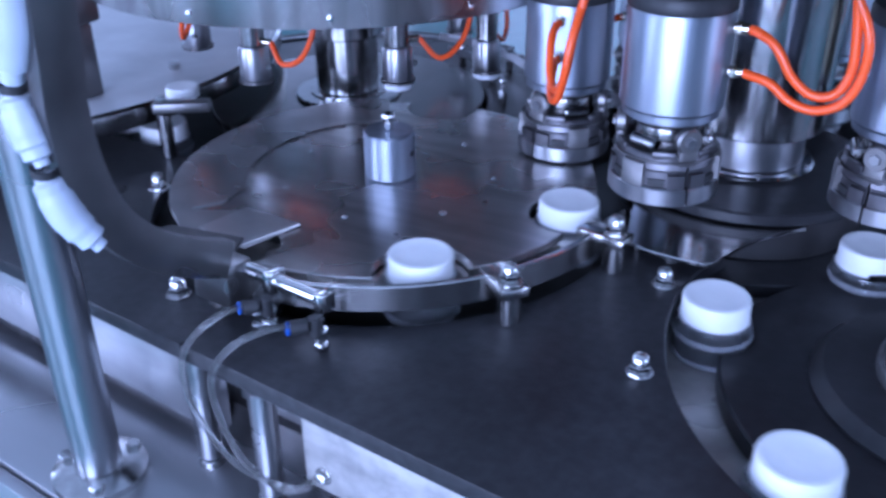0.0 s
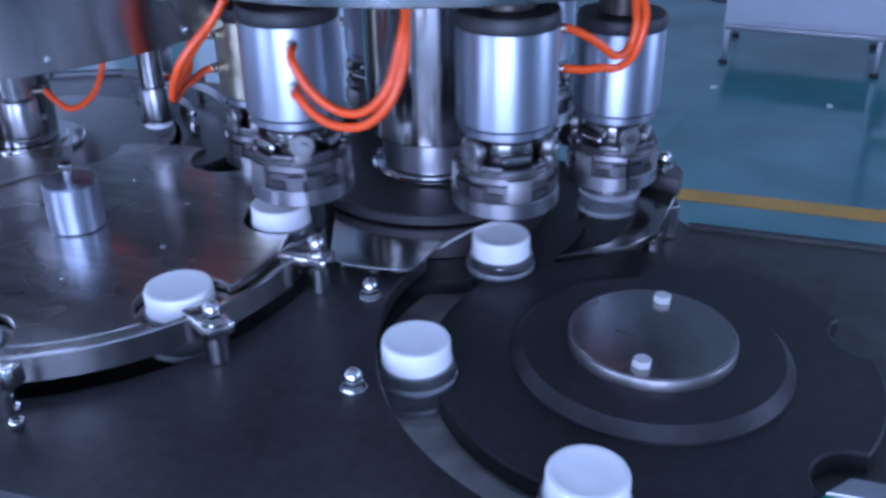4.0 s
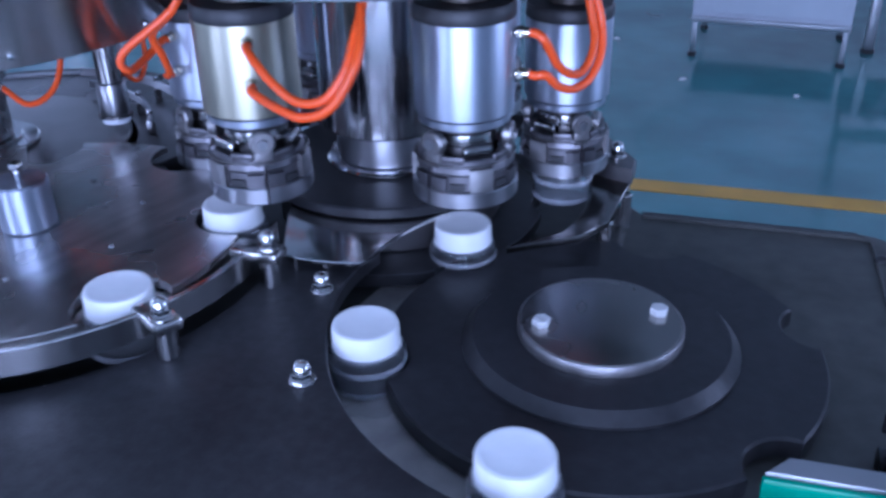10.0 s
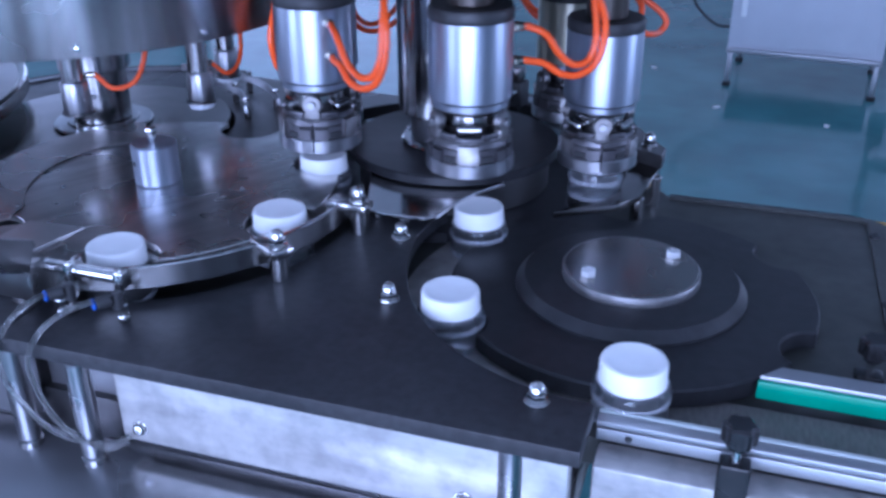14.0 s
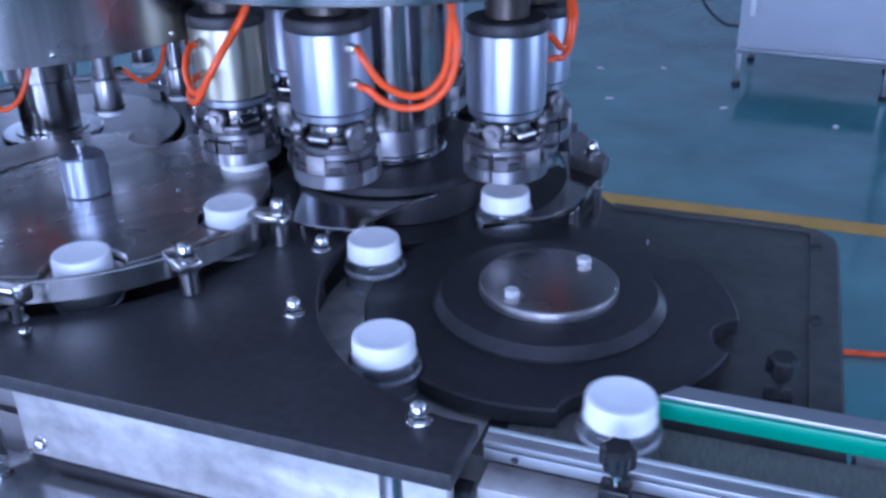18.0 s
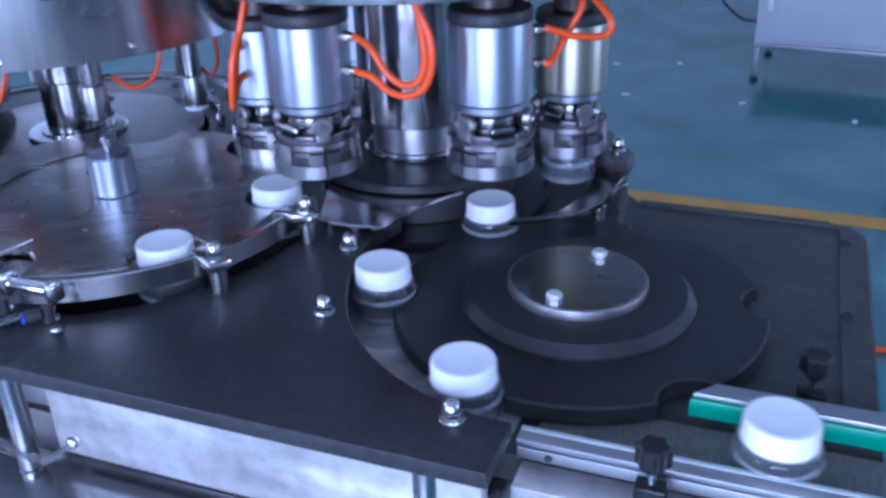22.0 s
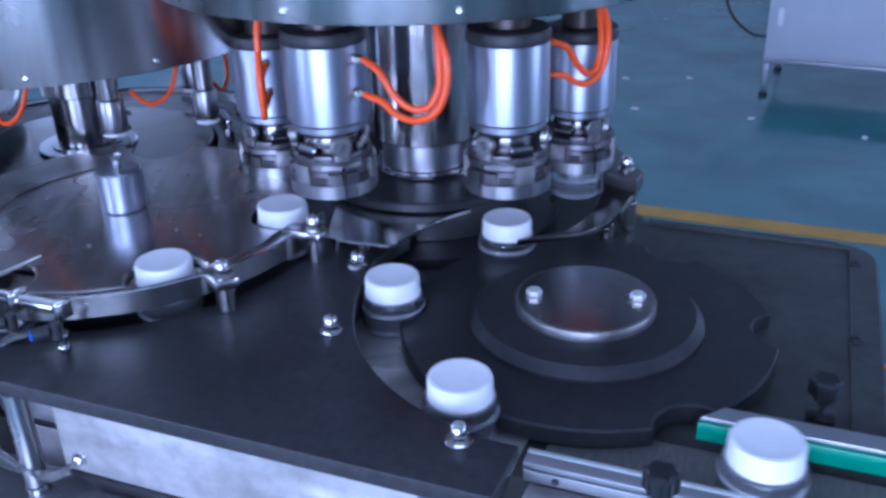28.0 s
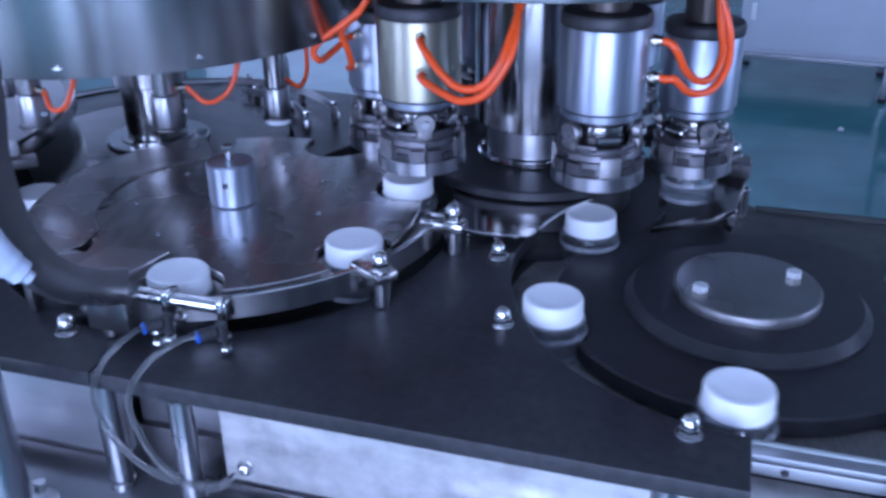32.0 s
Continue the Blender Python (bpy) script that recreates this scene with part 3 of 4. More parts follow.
# ------------------------------------------------------------------ transfer disc
def star_outline(r, pocket_r, pocket_at, n=6):
    """A wheel of radius r with n round scallops, their centres pocket_at from the axis."""
    step = 360 / n
    # half angle of the scallop where it meets the rim
    half = math.degrees(math.acos((r * r + pocket_at * pocket_at - pocket_r * pocket_r) / (2 * r * pocket_at)))
    edge = Vector((r * math.cos(radians(half)), r * math.sin(radians(half)))) - Vector((pocket_at, 0))
    open_a = math.degrees(math.atan2(edge.y, edge.x))
    pts = []
    for k in range(n):
        a = k * step
        for i in range(13):
            ph = radians(-open_a - (360 - 2 * open_a) * i / 12)
            w = Matrix.Rotation(radians(a), 2) @ Vector((pocket_at + pocket_r * math.cos(ph), pocket_r * math.sin(ph)))
            pts.append((w.x, w.y))
        for i in range(1, 10):
            th = radians(a + half + (step - 2 * half) * i / 10)
            pts.append((r * math.cos(th), r * math.sin(th)))
    return pts


disc = thing("transfer_disc", pose(L[0], L[1], 1.0), "worn stainless transfer disc with seven jar pockets", "transfer disc")
part("pocket_plate", prism(star_outline(0.246, 0.0490, DISC_R + 0.006, 7), 0.026, 0.034, 0.001), M_DISC, disc, "thin worn stainless pocket plate")
part("lower_plate", prism(star_outline(0.232, 0.0375, DISC_R, 7), 0.000, 0.010, 0.001), M_STARP, disc)
part("spindle", rod(0.045, -0.064, 0.0255, 32), M_DARKSTEEL, disc)
hub = part("hub", rod(0.0305, 0.0345, 0.0900, 40, 0.002), M_ALU, disc, "turned steel hub")
# set screw hole, its inner shade painted as a black disc on the hub
part("set_screw_hole", turned(rod(0.0036, -0.0004, 0.0016, 16, 0.0003), pose(0.0302, 0.0, 0.066, 0, 90, 0)), M_RUBBER, hub)
part("stud", rod(0.0055, 0.0903, 0.104, 16), M_CHROME, hub)
part("stud_head", hexagon(0.0085, 0.1043, 0.1105), M_CHROME, hub)
for k in range(7):
    a = radians(20 + k * 360 / 7)
    part("rivet", lathe([(0, 0.0345), (0.004, 0.0345), (0.003, 0.0362), (0, 0.037)], 10, centre=(0.125 * math.cos(a), 0.125 * math.sin(a))), M_CHROME, disc)

rail = thing("guide_rail", pose(0, 0, 0), "curved polished steel guide rail round the transfer disc", "guide rail")
rail_pts = arc(L, 0.283, -97, 6, 40) + [(-0.3600, 0.858), (-0.3605, 0.842)] + list(reversed(arc(L, 0.2765, -97, 4, 40)))
part("curved_bar", prism(rail_pts, 1.019, 1.0455, 0.0012), M_STEEL, rail)
ledge_pts = arc(L, 0.2762, -100, 8, 36) + list(reversed(arc(L, 0.192, -100, 8, 30)))
part("ledge", prism(ledge_pts, 1.0205, 1.0230, 0.0004), M_DISC, rail, "thin worn steel ledge")
for at, a in (((-0.380, 0.649), -32), ((-0.340, 0.793), -4)):
    ear = part("ear", turned(block((-0.040, -0.014, 0.0), (0.015, 0.014, 0.012), 0.003), pose(at[0], at[1], 1.0355, 0, 0, a)), M_STEEL, rail)
    part("stand_off", rod(0.0115, Z_PLATE + 0.0002, 1.0353, 24, centre=at), M_STEEL, rail)
for at in ((-0.380, 0.649), (-0.340, 0.793)):
    acorn_nut(at, 1.0478, group="rail nuts", label="polished steel acorn nut clamping the guide rail")

cover = thing("cover_plate", pose(0, 0, 0), "stainless crescent cover plate over the jar pockets", "cover plate")
cover_pts = arc(L, 0.259, 128, 243, 40) + [(-0.735, 0.560), (-0.651, 0.571), (-0.639, 0.642), (-0.690, 0.634), (-0.724, 0.6285), (-0.726, 0.6245), (-0.762, 0.602), (-0.768, 0.606), (-0.750, 0.634)] + list(reversed(arc(L, 0.172, 128, 228, 32)))
part("crescent", prism(cover_pts, 1.0346, 1.0362, 0.0004), M_CRESC, cover, "worn crescent sheet")
part("scraper", prism([(-0.722, 0.574), (-0.657, 0.563), (-0.637, 0.640), (-0.715, 0.636)], 1.0366, 1.0386, 0.0005), M_COVER, cover, "bright flat scraper sheet")
part("bracket_plate", prism([(-0.752, 0.527), (-0.646, 0.553), (-0.660, 0.579), (-0.746, 0.556)], 1.0390, 1.0425, 0.0008), M_ARM, cover, "dark folded bracket plate")
part("bracket_stay", block((-0.748, 0.528, Z_PLATE + 0.0003), (-0.738, 0.540, 1.0388), 0.001), M_ARM, cover)
part("cover_post", rod(0.008, Z_PLATE + 0.0003, 1.0345, 20, centre=(L[0] - 0.2485, L[1] + 0.01)), M_STEEL, cover)


# ------------------------------------------------------------------ guide plate between the wheels
gb = thing("dead_plate", pose(0, 0, 0), "mirror-bright steel dead plate before the capping turret", "plate")
sheet_pts = [(-0.400, 0.990), (-0.372, 0.905), (-0.352, 0.850), (-0.343, 0.833), (-0.322, 0.828), (-0.285, 0.829), (-0.256, 0.834)] + arc(S, 0.257, 173, 141, 14) + [(-0.200, 1.000)] + list(reversed(arc(T, 0.118, -138, -40, 16)))
part("sheet", prism(sheet_pts, 1.0145, 1.0185, 0.0008), M_MIRROR, gb)
for at in ((-0.338, 0.850), (-0.298, 0.845)):
    part("spacer", rod(0.009, Z_PLATE + 0.0002, 1.0143, 16, centre=at), M_STEEL, gb)

rg = thing("guide_plate", pose(0, 0, 0), "steel guide plate with a pointed tip, dark reflection in its colour", "guide plate")
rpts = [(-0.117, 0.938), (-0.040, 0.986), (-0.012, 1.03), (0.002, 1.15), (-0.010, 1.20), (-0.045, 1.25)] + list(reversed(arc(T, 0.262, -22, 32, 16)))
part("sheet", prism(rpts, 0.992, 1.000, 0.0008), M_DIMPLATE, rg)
part("outer_wall", prism([(-0.013, 1.03), (0.002, 1.15), (-0.009, 1.20), (-0.015, 1.20), (-0.004, 1.15), (-0.019, 1.03)], 0.962, 0.9918, 0.0008), M_DIMPLATE, rg)
part("end_bracket", prism([(-0.050, 1.165), (0.004, 1.140), (0.006, 1.175), (-0.055, 1.275), (-0.075, 1.262)], 1.0003, 1.021, 0.002), M_DARKSTEEL, rg, "dark folded end bracket")
for at in ((-0.018, 1.045), (-0.002, 1.13)):
    part("leg", rod(0.009, Z_DECK + 0.0003, 0.9918, 18, centre=at), M_STEEL, rg)
acorn_nut((-0.020, 1.180), 1.0213, group="rail nuts", label="polished steel acorn nut on the guide plate bracket")


# ------------------------------------------------------------------ outfeed star wheel
slide = arc(S, 0.280, 152, 268, 40) + list(reversed(arc(S, 0.185, 152, 268, 30)))
solo("slide_ring", prism(slide, 0.9454, 0.9466, 0.0003), M_SLIDE, "worn stainless slide ring under the jar track", "slide ring")
star = thing("star_wheel", pose(S[0], S[1], Z_STAR), "black nylon star wheel with six jar pockets", "star wheel")
part("pocket_plate", prism(star_outline(0.2190, 0.0405, STAR_R), 0.005, 0.025, 0.0022), M_STARP, star)
part("upper_ring", lathe([(0, 0.0253), (0.1380, 0.0253), (0.1380, 0.0285), (0.1275, 0.0400), (0.080, 0.0400), (0, 0.0400)], 96), M_STARP, star)
part("centre_rim", lathe([(0.0790, 0.0403), (0.0822, 0.0403), (0.0824, 0.0415), (0.0824, 0.0508), (0.0810, 0.0526), (0.0790, 0.0526), (0.0790, 0.0403)], 72), M_LUG, star, "bright bevelled rim")
part("centre_disc", lathe([(0, 0.0403), (0.0788, 0.0403), (0.0788, 0.0525), (0.0783, 0.0530), (0, 0.0530)], 72), M_HUB, star, "polished steel centre disc")
part("spindle", rod(0.05, -0.0030, 0.0048, 32), M_DARKSTEEL, star)
for k in (0, 1):
    b = part("bolt", turned(hexagon(0.0094, 0.0, 0.0075), pose(0.060 * math.cos(radians(63 + 180 * k)), 0.060 * math.sin(radians(63 + 180 * k)), 0.0532)), M_BOLT, star, "square-topped steel bolt")


# ------------------------------------------------------------------ capping turret
drum = thing("turret_drum", pose(T[0], T[1], 1.322), "large brushed steel capping turret drum", "turret drum")
part("shell", lathe([(0.358, 0.002), (0.361, 0.0), (0.3625, 0.002), (0.3625, 0.335), (0.358, 0.335), (0.358, 0.002)], 128), M_DRUM, drum)
part("floor_plate", lathe([(0.088, 0.006), (0.3575, 0.006), (0.3575, 0.018), (0.088, 0.018), (0.088, 0.006)], 96), M_DARKSTEEL, drum)
part("top_plate", lathe([(0, 0.336), (0.3625, 0.336), (0.3625, 0.35), (0, 0.35)], 96), M_STEEL, drum)
for k in range(12):
    part("rim_screw", turned(lathe([(0, 0), (0.0042, 0), (0.0036, 0.002), (0, 0.003)], 12), pose(0, 0, 0.012, 0, 0, 30 * k + 9) @ pose(0.3623, 0, 0, 0, 90, 0)), M_CHROME, drum)

column = thing("turret_column", pose(T[0], T[1], Z_DECK), "polished steel turret column on a bolted flange", "column")
part("shaft", rod(0.084, 0.141, 0.70, 64, 0.003), M_COLUMN, column)
part("collar", rod(0.066, 0.0975, 0.1405, 64, 0.002), M_FOOT, column)
part("flange", rod(0.080, 0.0902, 0.0970, 64, 0.003), M_CHROME, column)
for k in range(6):
    part("flange_screw", rod(0.0042, 0.0972, 0.1000, 12, centre=(0.0745 * math.cos(k * 1.047), 0.0745 * math.sin(k * 1.047))), M_CHROME, column)

tstar = thing("turret_star", pose(T[0], T[1], Z_DECK), "dark nylon turret star beneath the capping heads", "star wheel")
part("star_plate", rod(0.160, 0.0755, 0.0900, 96, 0.002), M_STARP, tstar)
part("lower_star", prism(star_outline(0.2000, 0.0385, HEAD_R), 0.009, 0.025, 0.001), M_STARP, tstar)
part("drum_core", rod(0.146, 0.0253, 0.0753, 64), M_ARM, tstar, "dull turned steel core")
part("spindle", rod(0.05, 0.0005, 0.0088, 24), M_DARKSTEEL, tstar)


vb = thing("valve_block", pose(-0.300, 1.372, Z_PLATE + 0.0002, 0, 0, -18), "small pneumatic valve block with white body and black coils", "valve")
part("white_body", block((-0.036, -0.014, 0.0), (0.012, 0.016, 0.058), 0.003), M_CAP, vb, "white plastic valve body")
for i, (x, z0, z1) in enumerate(((-0.030, 0.034, 0.052), (-0.022, 0.030, 0.052), (-0.012, 0.036, 0.050), (-0.026, 0.010, 0.022), (-0.008, 0.012, 0.024), (0.003, 0.020, 0.046))):
    part("black_mark", block((x, -0.0152, z0), (x + 0.0045, -0.0142, z1), 0), M_RUBBER, vb, "black printed mark")
part("coil", block((0.0125, -0.014, 0.0), (0.042, 0.016, 0.046), 0.004), M_RUBBER, vb, "black solenoid coil")
part("coil", block((0.0125, -0.012, 0.0465), (0.036, 0.014, 0.070), 0.004), M_DARKSTEEL, vb)
for x, z in ((0.018, 0.016), (0.032, 0.030), (0.022, 0.058)):
    part("port_fitting", turned(rod(0.0052, 0.0, 0.018, 14), pose(x, -0.0145, z, 90, 0, 0)), M_CHROME, vb, "chrome port fitting")
part("signal_cable", tube([(-0.012, 0.0, 0.0585), (-0.018, 0.004, 0.085), (-0.045, 0.01, 0.112), (-0.080, 0.016, 0.150), (-0.086, 0.02, 0.20)], 0.0032, 8), M_CABLE, vb, "thin black cable")


def capping_head(cyl_mat, label, hose_seed):
    """One pneumatic capping head; the origin is at the lower face of its cylinder."""
    c = thing("capping_head", pose(0, 0, 0), label, "capping head", "capping heads")
    part("stem", rod(0.028, 0.1122, 0.24, 28), M_STEM, c, "dark brown piston stem")
    part("top_cap", lathe([(0, 0.0965), (0.0522, 0.0965), (0.0527, 0.0980), (0.0527, 0.1080), (0.0505, 0.1120), (0, 0.1120)], 48), M_RUBBER, c, "black cylinder end cap")
    part("cylinder", lathe([(0, 0.0), (0.0510, 0.0), (0.0520, 0.0012), (0.0520, 0.0945), (0.0514, 0.0960), (0, 0.0960)], 64), cyl_mat, c)
    part("groove", rod(0.0470, -0.0022, -0.0002, 40, 0.0003), M_RUBBER, c)
    part("lower_lip", lathe([(0, -0.0120), (0.0455, -0.0120), (0.0485, -0.0100), (0.0490, -0.0024), (0, -0.0024)], 48), M_ALU, c)
    part("neck", rod(0.0330, -0.0200, -0.0122, 32), M_DARKSTEEL, c)
    part("collar", lathe([(0, -0.0330), (0.0345, -0.0330), (0.0355, -0.030), (0.0340, -0.0202), (0, -0.0202)], 40), M_COLUMN, c)
    part("inner_cone", lathe([(0, -0.0720), (0.038, -0.0720), (0.032, -0.054), (0.030, -0.0332), (0, -0.0332)], 36), M_DARKSTEEL, c)
    for k in range(3):
        a = 120 * k + 22
        m = pose(0, 0, 0, 0, 0, a)
        # each jaw: a faceted dark body, a bright ground foot and a bright key up its middle
        jaw = part("jaw", lathe([(0.0370, -0.0420), (0.0480, -0.0415), (0.0505, -0.0440), (0.0525, -0.0560), (0.0500, -0.0590), (0.0512, -0.0745), (0.0400, -0.0745)], 6, start=a - 58.5, sweep=117), M_CHUCK, c)
        part("jaw_foot", lathe([(0.0360, -0.0748), (0.0552, -0.0748), (0.0564, -0.0760), (0.0566, -0.0920), (0.0556, -0.0932), (0.0360, -0.0932)], 14, start=a - 58.8, sweep=117.6), M_FOOT, jaw, "bright ground jaw foot")
        part("jaw_key", lathe([(0.0490, -0.0500), (0.0548, -0.0500), (0.0560, -0.0515), (0.0564, -0.0746), (0.0490, -0.0746)], 5, start=a - 13, sweep=26), M_LUG, jaw, "worn vertical key")
        for side in (-1, 1):
            part("jaw_cheek", lathe([(0.0480, -0.0595), (0.0552, -0.0600), (0.0556, -0.0744), (0.0480, -0.0744)], 3, start=a + side * 48 - 9, sweep=18), M_CHUCK, jaw)
            # raised black piece, painted as the shade inside a jaw recess
            part("cheek_slot", lathe([(0.0490, -0.0660), (0.0528, -0.0660), (0.0532, -0.0735), (0.0490, -0.0735)], 4, start=a + side * 27 - 9, sweep=18), M_RUBBER, jaw)
        # a tall ear at each gap between the jaws, facing outward
        em = pose(0, 0, 0, 0, 0, a + 60)
        ear = part("hinge_ear", turned(rod(0.0134, -0.0070, 0.0040, 22, 0.0018), em @ pose(0.0480, 0, -0.0265, 0, 90, 0)), M_LUG, c)
        part("ear_bolt", turned(hexagon(0.0060, 0.0042, 0.0078), em @ pose(0.0480, 0, -0.0265, 0, 90, 0)), M_FOOT, ear)
        part("ear_arm", turned(block((0.0415, -0.0105, -0.0545), (0.0515, 0.0105, -0.0270), 0.004), em), M_LUG, c)
        for side in (-1, 1):
            part("side_link", turned(block((0.0440, -0.0120, -0.0460), (0.0500, 0.0120, -0.0375), 0.002), pose(0, 0, 0, 0, 0, a + side * 33)), M_CHUCK, c)
        part("hinge_barrel", turned(rod(0.0068, -0.0150, 0.0150, 18, 0.002), m @ pose(0.0385, 0, -0.0340, 90, 0, 0)), M_COLUMN, c, "bright hinge barrel")
    part("ring_spring", lathe([(0.0532 + 0.0015 * math.cos(q), -0.0470 + 0.0015 * math.sin(q)) for q in [i * math.pi / 3 for i in range(7)]], 48), M_DARKSTEEL, c, "thin wire ring spring")
    turn = (-38, -36, 13, -5, 11, -18)[hose_seed]
    swing = pose(0, 0, 0, 0, 0, turn)
    rnd = random.Random(hose_seed)
    lift = rnd.uniform(-0.009, 0.009)
    for k, z in enumerate((0.081, 0.039)):
        fit_m = swing @ pose(0.0515, -0.004, z, 0, 90, 0)
        f = part("air_fitting", turned(rod(0.0055, 0.0002, 0.016, 16), fit_m), M_BRASS, c)
        part("fitting_nut", turned(hexagon(0.0068, 0.003, 0.009), fit_m), M_BRASS, f)
        reach = 0.118 + 0.014 * rnd.random()
        out = -0.012 - 0.014 * rnd.random()
        start = [(0.066, -0.004, z), (0.074, -0.006, z - 0.001)]
        rise = [(reach - 0.002, 0.020, 0.140), (reach - 0.008 - 0.006 * k, 0.034, 0.200)]
        if hose_seed == 5:      # the upper hose runs flat, the lower one crosses it on its way up
            mids = [(0.100, out, 0.086), (reach + 0.014, out, 0.082), (reach + 0.020, out, 0.104)] if k == 0 else [(0.090, -0.004, 0.066), (0.110, 0.002, 0.092), (reach - 0.008, 0.002, 0.120)]
        elif hose_seed == 1:    # both hang in one long slack loop
            mids = ([(0.082, -0.014, 0.088), (0.094, -0.008, 0.062), (0.112, 0.004, 0.045), (0.131, 0.014, 0.046), (0.146, 0.022, 0.068), (0.147, 0.028, 0.104)] if k == 0 else
                    [(0.083, -0.012, 0.054), (0.097, -0.006, 0.038), (0.116, 0.004, 0.030), (0.138, 0.014, 0.036), (0.155, 0.022, 0.062), (0.156, 0.028, 0.104)])
        elif k == 0:            # the upper one slants down and swings up again in a round loop
            mids = [(0.094, -0.009, 0.086), (0.113, -0.008, 0.065 + lift), (0.133, -0.003, 0.051 + lift), (0.152, 0.004, 0.055 + lift), (0.161, 0.010, 0.078 + lift), (0.158, 0.014, 0.110)]
        else:
            mids = [(0.093, -0.006, 0.050), (0.115, -0.006, 0.041 + lift), (0.138, -0.002, 0.037 + lift), (0.160, 0.004, 0.048 + lift), (0.171, 0.009, 0.076 + lift), (0.168, 0.013, 0.110)]
        if hose_seed != 5:
            rise = [(0.148 - 0.008 * k, 0.022, 0.145), (0.132 - 0.008 * k, 0.034, 0.200)]
        mids = [(x, y, h - 0.016) for x, y, h in mids]
        bent = [pose(0, 0, 0, 0, 0, turn * (0.45 if hose_seed == 5 else 0.85 - 0.70 * i / len(mids))) @ Vector(q) for i, q in enumerate(mids)]
        part("air_hose", tube([swing @ Vector(q) for q in start] + bent + rise, 0.0046, 10, 8), M_ORANGE, c, "orange polyurethane air hose")
    return c


heads = []
for k in range(6):
    warm = k == 0
    heads.append((k, capping_head(M_ALU_WARM if warm else M_ALU, "yellowed aluminium pneumatic capping head with orange hoses" if warm else "bright aluminium pneumatic capping head with orange hoses", k)))


# ------------------------------------------------------------------ cap placing turret
pdrum = thing("placer_drum", pose(U[0], U[1], 1.215), "large polished steel cap placing drum", "turret drum")
part("shell", lathe([(0.359, 0.002), (0.362, 0.0), (0.3635, 0.002), (0.3635, 0.36), (0.359, 0.36), (0.359, 0.002)], 128), M_DRUM, pdrum)
part("floor_plate", lathe([(0.062, 0.006), (0.3585, 0.006), (0.3585, 0.018), (0.062, 0.018), (0.062, 0.006)], 96), M_DARKSTEEL, pdrum)
part("top_plate", lathe([(0, 0.361), (0.3635, 0.361), (0.3635, 0.372), (0, 0.372)], 96), M_STEEL, pdrum)
for k in range(14):
    part("rim_screw", turned(lathe([(0, 0), (0.0040, 0), (0.0034, 0.002), (0, 0.0028)], 12), pose(0, 0, 0.012, 0, 0, 360 / 14 * k) @ pose(0.3633, 0, 0, 0, 90, 0)), M_CHROME, pdrum)

for r, a0, a1 in ((0.236, 22, 84), (0.290, 30, 96)):
    g = thing("curved_guide", pose(0, 0, 0), "thin curved steel guide rail on the rear plate", "guide rail", "curved guides")
    part("bar", prism(arc(U, r + 0.0025, a0, a1, 24) + list(reversed(arc(U, r - 0.0025, a0, a1, 24))), Z_PLATE + 0.018, Z_PLATE + 0.030, 0.0008), M_FOOT, g)
    for a in (a0 + 8, (a0 + a1) / 2, a1 - 8):
        p = (U[0] + r * math.cos(radians(a)), U[1] + r * math.sin(radians(a)))
        part("stand_off", rod(0.0060, Z_PLATE + 0.0002, Z_PLATE + 0.0178, 16, centre=p), M_DARKSTEEL, g)
        part("stand_off_screw", hexagon(0.0052, Z_PLATE + 0.0302, Z_PLATE + 0.0360, centre=p), M_CHROME, g)
pcol = thing("placer_column", pose(U[0], U[1], Z_DECK), "polished steel column of the cap placing turret", "column")
part("shaft", rod(0.057, 0.165, 0.62, 56, 0.002), M_COLUMN, pcol)
part("collar", rod(0.047, 0.080, 0.1645, 56, 0.002), M_COLUMN, pcol)
part("flange", rod(0.080, 0.0705, 0.0765, 56, 0.002), M_CHROME, pcol)
part("flange_step", rod(0.058, 0.0766, 0.0798, 56, 0.001), M_CHROME, pcol)
pstar = thing("placer_star", pose(U[0], U[1], Z_DECK), "dark star wheel beneath the cap placing turret", "star wheel")
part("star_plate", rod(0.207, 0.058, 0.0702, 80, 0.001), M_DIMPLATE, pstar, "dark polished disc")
part("lower_star", rod(0.200, 0.046, 0.0578, 64, 0.002), M_REAR, pstar)
part("core", rod(0.11, 0.0005, 0.0458, 40), M_DARKSTEEL, pstar)


